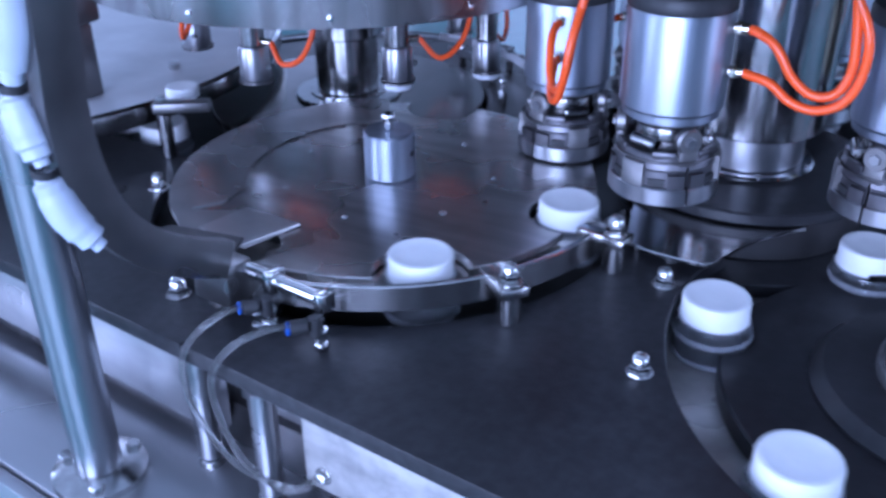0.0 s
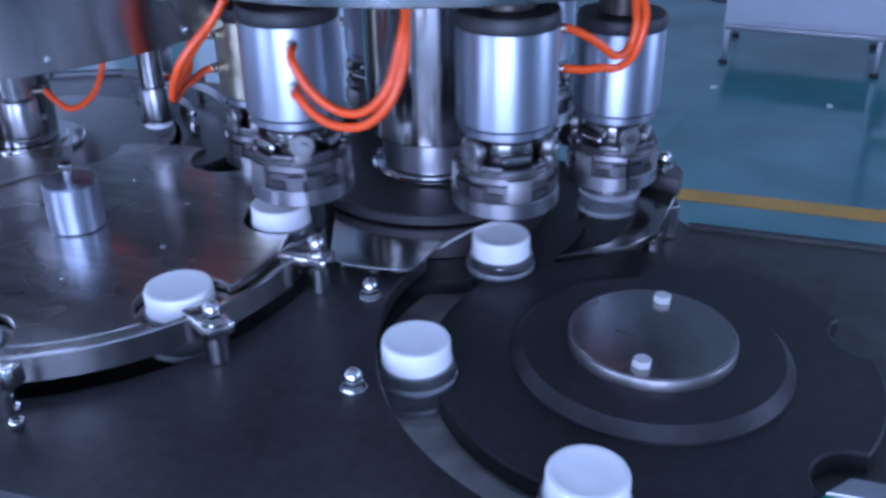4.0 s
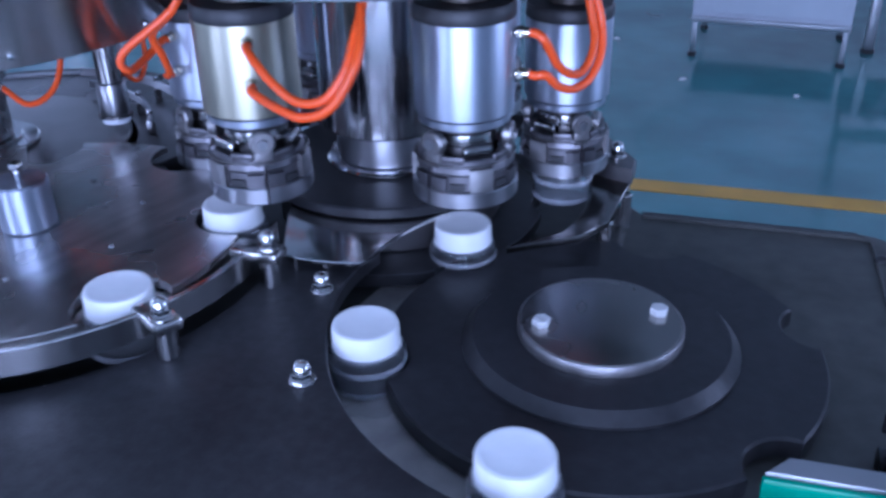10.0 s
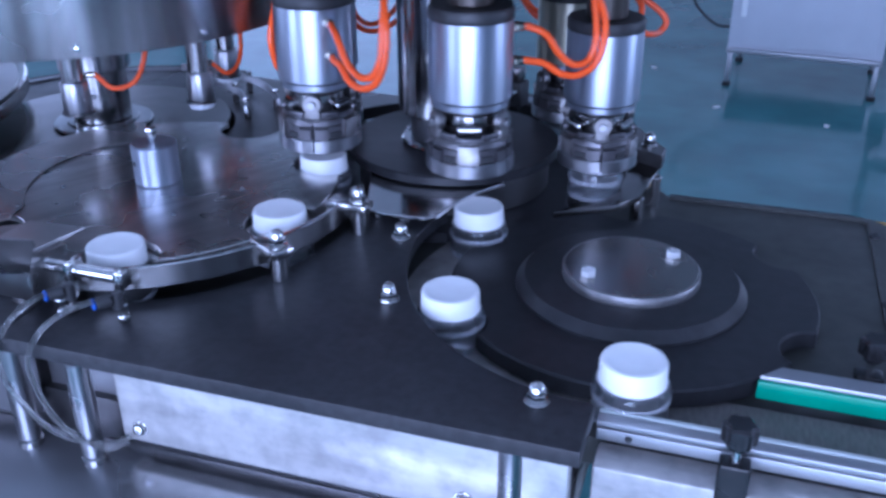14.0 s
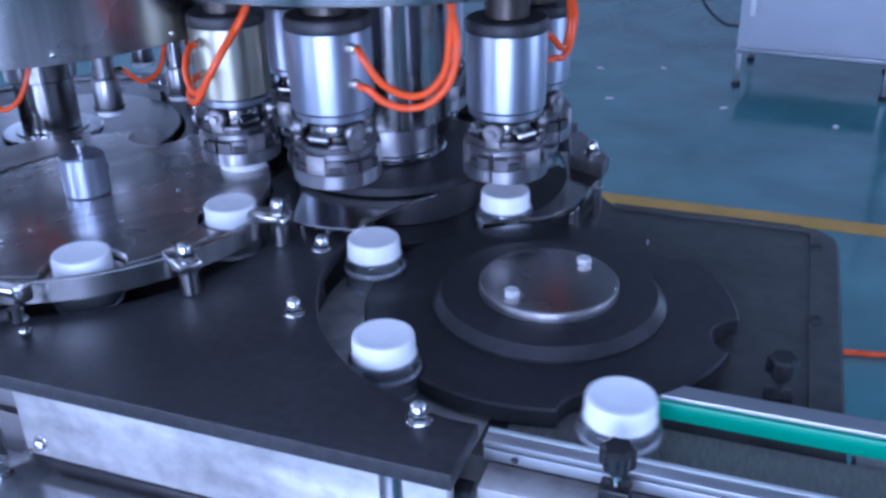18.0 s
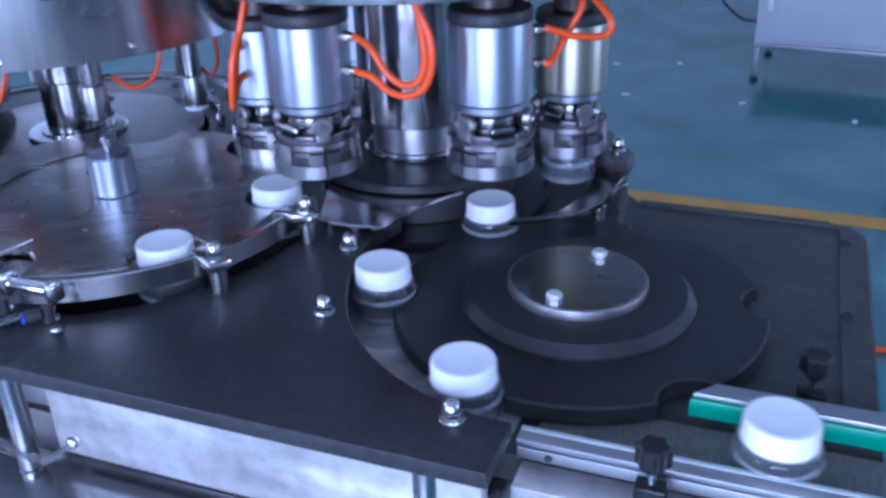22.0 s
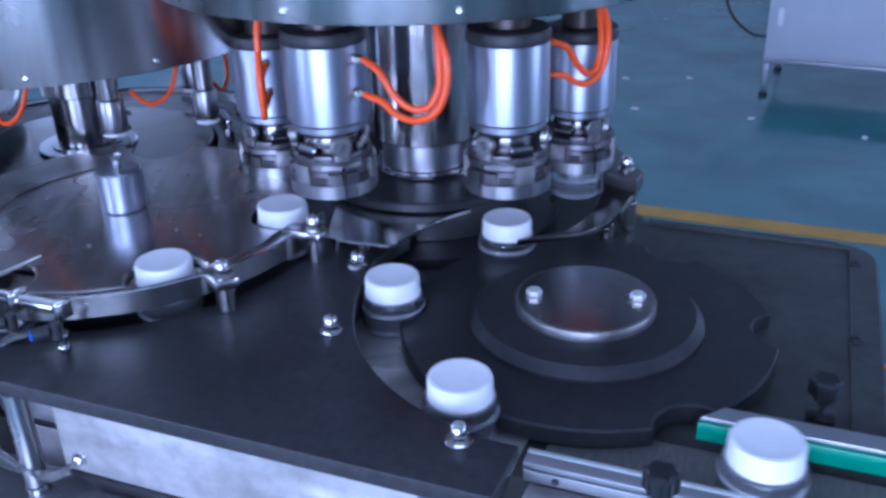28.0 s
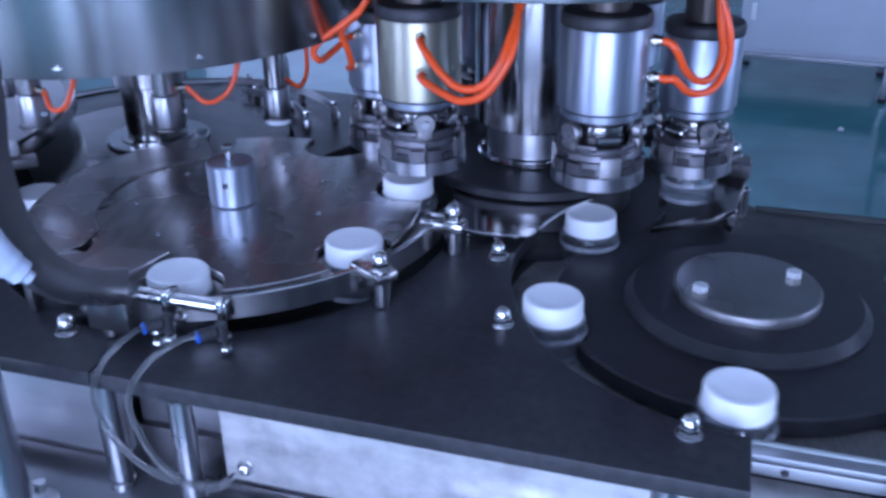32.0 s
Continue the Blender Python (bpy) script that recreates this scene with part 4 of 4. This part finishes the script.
def placer_tube(seed):
    """One vacuum tube that carries a cap; the origin is at its lower end."""
    c = thing("placing_tube", pose(0, 0, 0), "slim chrome cap placing tube with a red air hose", "placing tube", "placing tubes")
    part("upper_tube", rod(0.0158, 0.0557, 0.23, 28), M_COLUMN, c)
    part("sleeve", lathe([(0, 0.0115), (0.0195, 0.0115), (0.0200, 0.0125), (0.0200, 0.0510), (0.0180, 0.0555), (0, 0.0555)], 32), M_FOOT, c, "polished lower sleeve")
    part("sleeve_ring", lathe([(0.0195, 0.0082), (0.0228, 0.0082), (0.0228, 0.0112), (0.0195, 0.0112), (0.0195, 0.0082)], 32), M_DARKSTEEL, c)
    part("check_screw", turned(hexagon(0.0042, 0.0, 0.005), pose(0.0214, 0, 0.030, 0, 90, -50)), M_CHROME, c)
    pads.append((seed, part("suction_pad", lathe([(0, 0.0), (0.0188, 0.0), (0.0193, 0.003), (0.0190, 0.0095), (0, 0.0095)], 28), M_PAD, c, "pale plastic suction pad")))
    rnd = random.Random(seed + 40)
    z = 0.062
    part("elbow_fitting", turned(rod(0.0045, 0.0, 0.014, 12), pose(0.0165, 0, z, 0, 90, 0)), M_BRASS, c)
    part("air_hose", tube([(0.030, 0, z), (0.055, -0.012, z - 0.018 - 0.01 * rnd.random()), (0.088, -0.012, z - 0.005), (0.106, -0.004, z + 0.05), (0.108, 0.0, 0.21)], 0.0036, 8, 8), M_ORANGE, c, "thin orange-red air hose")
    return c


pads = []
tubes = [(k, placer_tube(k)) for k in range(7)]


# ------------------------------------------------------------------ infeed side
tray = thing("cap_feeding_tray", pose(-1.44, 0.80, 0), "broad round stainless cap feeding tray with a rolled rim", "feeding tray")
part("tray_floor", lathe([(0, 1.060), (0.440, 1.060), (0.440, 1.068), (0, 1.068)], 96), M_TRAY, tray)
part("rim", lathe([(0.441, 1.045), (0.452, 1.045), (0.455, 1.049), (0.455, 1.070), (0.450, 1.074), (0.441, 1.070), (0.441, 1.045)], 96), M_STEEL, tray)
for at in ((0.22, -0.26), (-0.30, -0.20), (-0.20, 0.26), (0.20, 0.26)):
    part("tray_leg", rod(0.014, Z_PLATE + 0.0005 if at[1] < 0 or at[1] > 0.1 else 1.0, 1.0595, 20, centre=at), M_STEEL, tray)
for a in (-70, -30, 10, -110):
    part("tray_bolt", hexagon(0.008, 1.0683, 1.079, centre=(0.36 * math.cos(radians(a)), 0.36 * math.sin(radians(a)))), M_CHROME, tray)
mast = thing("feeder_mast", pose(-1.10, 0.715, 1.0685), "dark steel feeder mast beside the round tray", "mast")
part("bar", block((-0.02, -0.02, 0.0), (0.02, 0.02, 0.10), 0.003), M_ARM, mast)
part("clamp", block((-0.03, -0.03, 0.1005), (0.03, 0.03, 0.15), 0.006), M_ARM, mast)
ib = thing("infeed_bracket", pose(-0.962, 0.735, Z_PLATE), "small steel bracket post at the jar infeed", "bracket")
part("post", rod(0.0095, 0.0, 0.062, 24), M_COLUMN, ib)
part("arm", turned(block((-0.012, -0.010, 0.0625), (0.062, 0.010, 0.0770), 0.003), pose(0, 0, 0, 0, 0, 42)), M_ARM, ib)
part("screw", hexagon(0.007, 0.0773, 0.084), M_CHROME, ib)

loose = thing("loose_cap", pose(-0.985, 0.790, 1.0684), "small white cap lying at the edge of the round tray", "cap")
part("skirt", lathe([(0.0190, 0.0), (0.0218, 0.0), (0.0222, 0.001), (0.0222, 0.0120), (0.0190, 0.0120), (0.0190, 0.0)], 40), M_CAP, loose)
part("cap_top", lathe([(0, 0.0122), (0.0221, 0.0122), (0.0212, 0.0145), (0.0190, 0.0152), (0.0172, 0.0148), (0, 0.0148)], 40), M_CAP, loose)

# ------------------------------------------------------------------ post, arm and loom
post = thing("guard_post", pose(-0.686, 0.381, Z_TABLE), "stout satin steel guard post on a bolted foot flange", "post")
part("pipe", rod(0.0225, 0.0135, 0.80, 40), M_PIPE, post)
part("foot_flange", lathe([(0, 0), (0.045, 0), (0.046, 0.002), (0.046, 0.009), (0.034, 0.0132), (0, 0.0132)], 40), M_STEEL, post)
for k in range(3):
    a = radians(120 * k + 200)
    part("flange_bolt", hexagon(0.0075, 0.0135 - 0.003, 0.018, centre=(0.037 * math.cos(a), 0.037 * math.sin(a))), M_CHROME, post)

arm = thing("bent_arm", pose(0, 0, 0), "dull bent steel arm curving down to the sensor", "arm")
line = [(-0.569, 0.365, 1.62), (-0.578, 0.365, 1.40), (-0.588, 0.366, 1.303), (-0.597, 0.368, 1.257), (-0.600, 0.374, 1.208), (-0.602, 0.390, 1.160), (-0.605, 0.425, 1.118), (-0.604, 0.465, 1.090), (-0.604, 0.505, 1.070)]


def strap(pts, wide, thick):
    """A flat bar bent along a line that lies in an upright plane."""
    bm = bmesh.new()
    lp = smooth_path(pts, 8)
    rings = []
    for i, q in enumerate(lp):
        d = (lp[min(i + 1, len(lp) - 1)] - lp[max(i - 1, 0)]).normalized()
        across = Vector((1, 0, 0))
        up = d.cross(across).normalized()
        c = 0.18
        ring = []
        for u, v in ((-1, -1 + c), (-1 + c * 0.5, -1), (1 - c * 0.5, -1), (1, -1 + c), (1, 1 - c), (1 - c * 0.5, 1), (-1 + c * 0.5, 1), (-1, 1 - c)):
            ring.append(bm.verts.new(q + across * (u * thick / 2) + up * (v * wide / 2)))
        rings.append(ring)
    for a, b in zip(rings, rings[1:]):
        for k in range(8):
            bm.faces.new((a[k], a[(k + 1) % 8], b[(k + 1) % 8], b[k]))
    bm.faces.new(list(reversed(rings[0])))
    bm.faces.new(rings[-1])
    return bm


part("bar", strap(line, 0.036, 0.016), M_ARM, arm)
part("end_block", block((-0.645, 0.496, 1.0185), (-0.596, 0.530, 1.062), 0.003), M_ARM, arm)
part("arm_foot", rod(0.012, Z_PLATE + 0.0005, 1.0183, 20, centre=(-0.632, 0.516)), M_STEEL, arm)
loom = thing("sleeved_loom", pose(0, 0, 0), "white sleeved hose loom tied along the bent arm", "hose")
segs = [[(-0.574, 0.343, 1.62), (-0.590, 0.344, 1.36), (-0.612, 0.345, 1.287)], [(-0.616, 0.345, 1.277), (-0.611, 0.346, 1.250), (-0.602, 0.347, 1.223)], [(-0.604, 0.347, 1.214), (-0.595, 0.353, 1.181), (-0.580, 0.366, 1.153)]]
for i, s in enumerate(segs):
    part("sleeve", tube(s, 0.011, 18, 12, radii=[0.0085, 0.0122, 0.0136, 0.0140, 0.0134, 0.0115, 0.006] if i else [0.0138, 0.0138, 0.0138, 0.0138, 0.0125, 0.0085]), M_WHITEHOSE, loom)
for q in ((-0.614, 0.345, 1.282), (-0.603, 0.347, 1.2185)):
    part("cable_tie", turned(lathe([(0.0085, -0.003), (0.0100, -0.003), (0.0100, 0.003), (0.0085, 0.003), (0.0085, -0.003)], 20), pose(*q, 0, 10, 0)), M_RUBBER, loom)

# ------------------------------------------------------------------ air cylinder with hoses
cylx = thing("air_cylinder", pose(-0.612, 0.524, 1.052, 0, 90, -1), "slim stainless air cylinder with clear hoses", "air cylinder")
part("barrel", rod(0.0076, 0.010, 0.108, 28), M_CHROME, cylx)
part("rear_cap", rod(0.0088, -0.016, 0.0098, 24), M_STEEL, cylx)
part("clamp_block", block((-0.011, -0.011, 0.046), (0.013, 0.011, 0.056), 0.002), M_CHROME, cylx)
part("front_cap", block((-0.0095, -0.0095, 0.1083), (0.011, 0.0095, 0.120), 0.002), M_CHROME, cylx)


def clamp_stud(x, y, z, n):
    c = thing("clamp_screw", pose(x, y, z), "bright clamp screw with nuts beneath the air cylinder", "screw", "cylinder clamp screws")
    part("shank", rod(0.0035, -n, 0.0, 12), M_CHROME, c)
    part("upper_nut", hexagon(0.0075, -n * 0.55, -n * 0.55 + 0.007), M_CHROME, c)
    part("lower_nut", hexagon(0.0068, -n, -n + 0.007), M_CHROME, c)
    return c


clamp_stud(-0.495, 0.511, 1.040, 0.034)
clamp_stud(-0.560, 0.512, 1.038, 0.032)
clamp_stud(-0.568, 0.504, 1.036, 0.031)
for x, pts in ((-0.560, [(-0.573, 0.468, 1.040), (-0.592, 0.446, 1.020), (-0.604, 0.436, 0.985), (-0.590, 0.434, 0.938), (-0.547, 0.436, 0.898), (-0.492, 0.446, 0.889), (-0.474, 0.462, 0.893)]),
               (-0.500, [(-0.515, 0.468, 1.044), (-0.539, 0.444, 1.030), (-0.560, 0.434, 0.996), (-0.560, 0.434, 0.958), (-0.538, 0.436, 0.910), (-0.500, 0.446, 0.882), (-0.478, 0.462, 0.884)])):
    h = thing("clear_air_hose", pose(0, 0, 0), "milky clear air hose looping down from the air cylinder", "hose", "clear hoses")
    part("hose", tube([(x - 0.004, 0.485, 1.041)] + pts, 0.0031, 12, 10), M_CLEARHOSE, h)
    part("push_fitting", turned(rod(0.0070, 0.0, 0.016, 18), pose(x + 0.004, 0.497, 1.039, 90, 0, -40)), M_RUBBER, h)
    part("release_ring", turned(rod(0.0064, 0.0165, 0.0205, 18), pose(x + 0.004, 0.497, 1.039, 90, 0, -40)), M_BLUE, h, "blue release ring")
    part("banjo", rod(0.0062, 1.026, 1.046, 16, centre=(x + 0.006, 0.503)), M_RUBBER, h)


# ------------------------------------------------------------------ conveyor
conv = thing("belt_conveyor", pose(0, 0, 0), "slat belt conveyor in an aluminium side frame", "conveyor")
part("belt", block((0.02, 0.545, 0.9465), (3.2, 0.636, 0.9510), 0.001), M_BELT, conv, "brownish grey conveyor belt")
part("front_frame", block((0.016, 0.500, 0.80), (3.22, 0.5405, 0.946), 0.003), M_PANEL, conv)
part("rear_frame", block((0.345, 0.6385, 0.80), (3.22, 0.675, 0.946), 0.003), M_PANEL, conv)
part("under_tray", block((0.345, 0.541, 0.80), (3.22, 0.638, 0.83), 0.002), M_DARKSTEEL, conv)
for x in (1.1, 2.1, 3.1):
    for y in (0.52, 0.66):
        leg = part("leg", block((x - 0.02, y - 0.012, 0.03), (x + 0.02, y + 0.012, 0.7995), 0.003), M_PROFILE, conv)
        part("foot_pad", rod(0.03, 0, 0.0295, 20, centre=(x, y)), M_RUBBER, leg)

infeed = thing("infeed_conveyor", pose(0, 0, 0), "slat belt infeed conveyor carrying a queue of jars", "conveyor")
part("belt", block((-3.7, 0.755, 0.9405), (-2.07, 0.845, 0.9465), 0.001), M_BELT, infeed, "brownish grey conveyor belt")
for y in (0.735, 0.847):
    part("side_frame", block((-3.72, y, 0.82), (-2.07, y + 0.018, 0.956), 0.003), M_PROFILE, infeed)
part("under_tray", block((-3.7, 0.7535, 0.82), (-2.07, 0.8465, 0.84), 0.002), M_DARKSTEEL, infeed)
for x in (-3.55, -2.3):
    for y in (0.745, 0.855):
        leg = part("leg", block((x - 0.02, y - 0.008, 0.03), (x + 0.02, y + 0.008, 0.8195), 0.003), M_PROFILE, infeed)
        part("foot_pad", rod(0.03, 0, 0.0295, 20, centre=(x, y)), M_RUBBER, leg)

fr = thing("front_guide_rail", pose(0.0, 0.0, 0.0), "grooved aluminium conveyor guide rail", "guide rail")
for z0, z1, y0, y1 in ((0.9565, 0.9700, 0.528, 0.541), (0.9705, 0.9730, 0.5315, 0.541), (0.9735, 0.9800, 0.526, 0.541)):
    part("groove_strip", block((0.014, y0, z0), (3.15, y1, z1), 0.0012), M_PROFILE, fr)
part("wear_strip", block((0.014, 0.5415, 0.9600), (3.15, 0.5475, 0.9815), 0.0015), M_WEAR, fr, "pale grey inner wear strip")
part("end_screw", turned(rod(0.0035, 0, 0.003, 12), pose(0.045, 0.5278, 0.9640, 90, 0, 0)), M_RUBBER, fr)

gr = thing("rear_guide_rail", pose(0, 0, 0), "aluminium guide rail with a bright green plastic strip", "guide rail")
part("green_strip", prism([(0.158, 0.6365), (3.15, 0.6365), (3.15, 0.6435), (0.158, 0.6435)], 0.962, 0.981, 0.002), M_GREEN, gr, "bright green plastic strip")
part("rail", prism([(0.160, 0.6440), (3.15, 0.6440), (3.15, 0.6680), (0.180, 0.6680)], 0.966, 0.984, 0.0015), M_PROFILE, gr)


def clamp_knob(x, y, z, foot, reach):
    c = thing("rail_clamp", pose(x, y, 0), "black rail clamp with a lobed hand knob by the conveyor", "clamp", "rail clamps")
    pts = []
    for i in range(48):
        a = 2 * math.pi * i / 48
        r = 0.0150 + 0.0013 * math.cos(6 * a)
        pts.append((r * math.cos(a), r * math.sin(a)))
    part("lobed_head", prism(pts, z - 0.010, z + 0.009, 0.003), M_KNOB, c)
    part("neck", rod(0.009, z - 0.019, z - 0.0103, 18), M_KNOB, c)
    part("thread", rod(0.0045, z - 0.034, z - 0.0193, 14), M_CHROME, c)
    part("bracket", block((-0.014, -0.010, foot), (0.014, 0.010, z - 0.0335), 0.0025), M_KNOB, c)
    part("bracket_bolt", turned(rod(0.0085, 0, 0.006, 18), pose(0, -0.0105, (foot + z) / 2 - 0.02, 90, 0, 0)), M_CHROME, c)
    if reach:
        part("clamp_arm", block((-0.010, min(0, reach), z - 0.050), (0.010, max(0, reach), z - 0.040), 0.002), M_KNOB, c)
    return c


clamp_knob(0.142, 0.506, 1.012, 0.86, 0)
clamp_knob(0.271, 0.716, 0.998, Z_DECK, -0.047)
clamp_knob(0.62, 0.506, 1.012, 0.86, 0)


# ------------------------------------------------------------------ jars
def jar():
    c = thing("capped_jar", pose(0, 0, 0), "clear squat plastic jar with a white screw cap", "jar", "jars")
    part("jar_body", lathe([(0, 0.0015), (0.033, 0.0), (0.0374, 0.004), (0.0382, 0.009), (0.0386, 0.036), (0.0384, 0.0395), (0.0370, 0.0425), (0.0345, 0.0430), (0.0295, 0.0431), (0.0295, 0.0640),
                            (0.0280, 0.0640), (0.0280, 0.0418), (0.0330, 0.0416), (0.0356, 0.0408), (0.0370, 0.0375), (0.0366, 0.0095), (0.0356, 0.0052), (0.031, 0.0035), (0, 0.0045)], 48), M_GLASS, c, "clear plastic jar body")
    # milky rings along base, shoulder and neck carry the painted edge glints
    part("base_ring", lathe([(0.0366, 0.0012), (0.0388, 0.0030), (0.0391, 0.0060), (0.0388, 0.0085), (0.0384, 0.0088), (0.0384, 0.0030), (0.0366, 0.0012)], 48), M_RIM, c, "thick clear base rim")
    part("shoulder_bead", lathe([(0.0384, 0.0262), (0.0393, 0.0268), (0.0398, 0.0285), (0.0396, 0.0308), (0.0388, 0.0322), (0.0384, 0.0324), (0.0384, 0.0262)], 48), M_RIM, c, "thick clear shoulder bead")
    part("neck_ring", lathe([(0.0297, 0.0432), (0.0352, 0.0432), (0.0358, 0.0437), (0.0352, 0.0442), (0.0297, 0.0442), (0.0297, 0.0432)], 48), M_RIM, c, "clear neck ring")
    cap = lathe([(0, 0.0644), (0.0298, 0.0644), (0.0298, 0.0445), (0.0338, 0.0445), (0.0342, 0.0452), (0.0342, 0.0466), (0.0336, 0.0474), (0.0334, 0.0640), (0.0322, 0.0672), (0.0295, 0.0680), (0.0270, 0.0678), (0.0255, 0.0674), (0.0120, 0.0673), (0, 0.0673)], 60)
    part("screw_cap", cap, M_CAP, c, "white plastic screw cap")
    return c




def disc_angle(t):
    return 6.6 + 42.403 * t


def star_angle(t):
    return 5.7 + SPEED * t


def head_angle(t):
    return 25.15 - SPEED * t


def ease(u):
    u = min(1.0, max(0.0, u))
    return u * u * (3 - 2 * u)


def on(c, r, a):
    return Vector((c[0] + r * math.cos(radians(a)), c[1] + r * math.sin(radians(a))))


UP = 0.036     # the jars ride this much higher round the front of the transfer disc
ENTRY = 200.5  # degrees on the transfer disc at which a jar comes in
IN_V, OUT_V = 0.29, 0.305
QUEUE = 0.076
# how far heads and star pockets stand off the plain hand-over angles when a jar comes by
CAME = (ENTRY - 6.6) / 42.403
HEAD_SHIFT = (25.15 - SPEED * (CAME + (400 - ENTRY) / 42.403) - 220 + 30) % 60 - 30
STAR_SHIFT = (5.7 + SPEED * (CAME + (400 - ENTRY) / 42.403 + 260 / SPEED) - 140 + 30) % 60 - 30


def jar_place(s):
    """Where a jar is s seconds after it came onto the transfer disc."""
    w = 42.403
    t_l = (400 - ENTRY) / w                     # leaves the disc at 40 degrees
    t_t = t_l + 260 / SPEED                     # leaves the turret at -40 degrees
    a_out = 286.0
    t_s = t_t + (a_out - 140 - STAR_SHIFT) / SPEED           # leaves the star wheel
    z = 0.0
    if s < 0:
        # quarter turn in from the queue
        q = 0.075 * math.pi / 2
        d = -s * IN_V
        if d < q:
            a = d / 0.075
            p = Vector((-0.9315 + 0.075 * math.cos(a), 0.725 + 0.075 * math.sin(a)))
        else:
            d -= q
            # the queue closes up farther out and creeps on jar by jar
            far = 0.11
            if d > far:
                d = far + (d - far) * QUEUE / (IN_V * PITCH)
            p = Vector((-0.9315 - d, 0.800))
        return p, 0.0
    lp = on(L, DISC_R, ENTRY + w * s)
    tp = on(T, HEAD_R, 220 + HEAD_SHIFT - SPEED * (s - t_l))
    sp = on(S, STAR_R, 140 + STAR_SHIFT + SPEED * (s - t_t))
    k1 = ease((s - (t_l - 0.30)) / 0.60)
    k2 = ease((s - (t_t - 0.24)) / 0.60)
    p = lp * (1 - k1) + tp * k1
    if k2 > 0:
        p = p * (1 - k2) + sp * k2
    ang = ENTRY + w * s
    z = UP * ease((ang - 266) / 16) * (1 - ease((s - t_t + 0.60) / 0.75))
    if s > t_s - 0.15:
        k3 = ease((s - (t_s - 0.15)) / 0.4)
        x0 = on(S, STAR_R, a_out)
        d = (s - t_s) * OUT_V
        far = 1.15
        if d > far:
            d = far + (d - far) * 0.075 / (OUT_V * PITCH)
        bp = Vector((x0.x + d, 0.5815))
        p = p * (1 - k3) + bp * k3
    return p, z


jars = [jar()]
COUNT = 38
for k in range(COUNT - 1):
    jars.append(copy_thing(jars[0], pose(0, 0, 0)))


def motions():
    # a jar reaches ENTRY when a pocket does
    first = (ENTRY - 6.6) / 42.403
    while first > 0:
        first -= PITCH
    first -= 10 * PITCH
    for k, ob in enumerate(jars):
        t0 = first + k * PITCH
        rows = []
        for i in range(257):
            t = i * 0.125
            p, z = jar_place(t - t0)
            rows.append((t, pose(p.x, p.y, (0.9513 if p.x > 0.03 and p.y < 0.62 else 0.9470) + z)))
        walk(ob, rows)
    quarter = [i * 0.25 for i in range(129)]
    eighth = [i * 0.125 for i in range(257)]
    walk(star, [(t, pose(S[0], S[1], Z_STAR, 0, 0, star_angle(t))) for t in quarter])
    walk(disc, [(t, pose(L[0], L[1], 1.0, 0, 0, disc_angle(t))) for t in quarter])
    walk(tstar, [(t, pose(T[0], T[1], Z_DECK, 0, 0, head_angle(t))) for t in quarter])
    walk(drum, [(t, pose(T[0], T[1], 1.322, 0, 0, head_angle(t))) for t in quarter])
    walk(pstar, [(t, pose(U[0], U[1], Z_DECK, 0, 0, -42.403 * t)) for t in quarter])
    walk(pdrum, [(t, pose(U[0], U[1], 1.215, 0, 0, -42.403 * t)) for t in quarter])
    for k, ob in heads:
        rows = []
        for t in eighth:
            a = head_angle(t) + 60 * k
            p = on(T, HEAD_R, a)
            n = (a + 180) % 360 - 180
            # lowered all round the back, raised across the front
            if n < -100:
                up = 1 - ease((-122 - n) / 42)
            else:
                up = 1 - ease((n + 49) / 52)
            rows.append((t, pose(p.x, p.y, 1.124 + 0.050 * up, 0, 0, a + 90)))
        walk(ob, rows)
    for k, ob in tubes:
        rows = []
        for t in eighth:
            a = 20 - 42.403 * t + 360 / 7 * k
            p = on(U, PLACER_R, a)
            n = (a + 180) % 360 - 180
            low = ease((n + 25) / 30) * (1 - ease((n - 60) / 40))
            rows.append((t, pose(p.x, p.y, 1.092 - 0.034 * low, 0, 0, a + 90)))
        walk(ob, rows)
        out = []
        for t in eighth:
            n = (20 - 42.403 * t + 360 / 7 * k + 180) % 360 - 180
            out.append((t, pose(0, 0, 0.020 * (1 - ease((n + 48) / 16) * (1 - ease((n - 140) / 16))))))
        walk(pads[k][1], out)


motions()
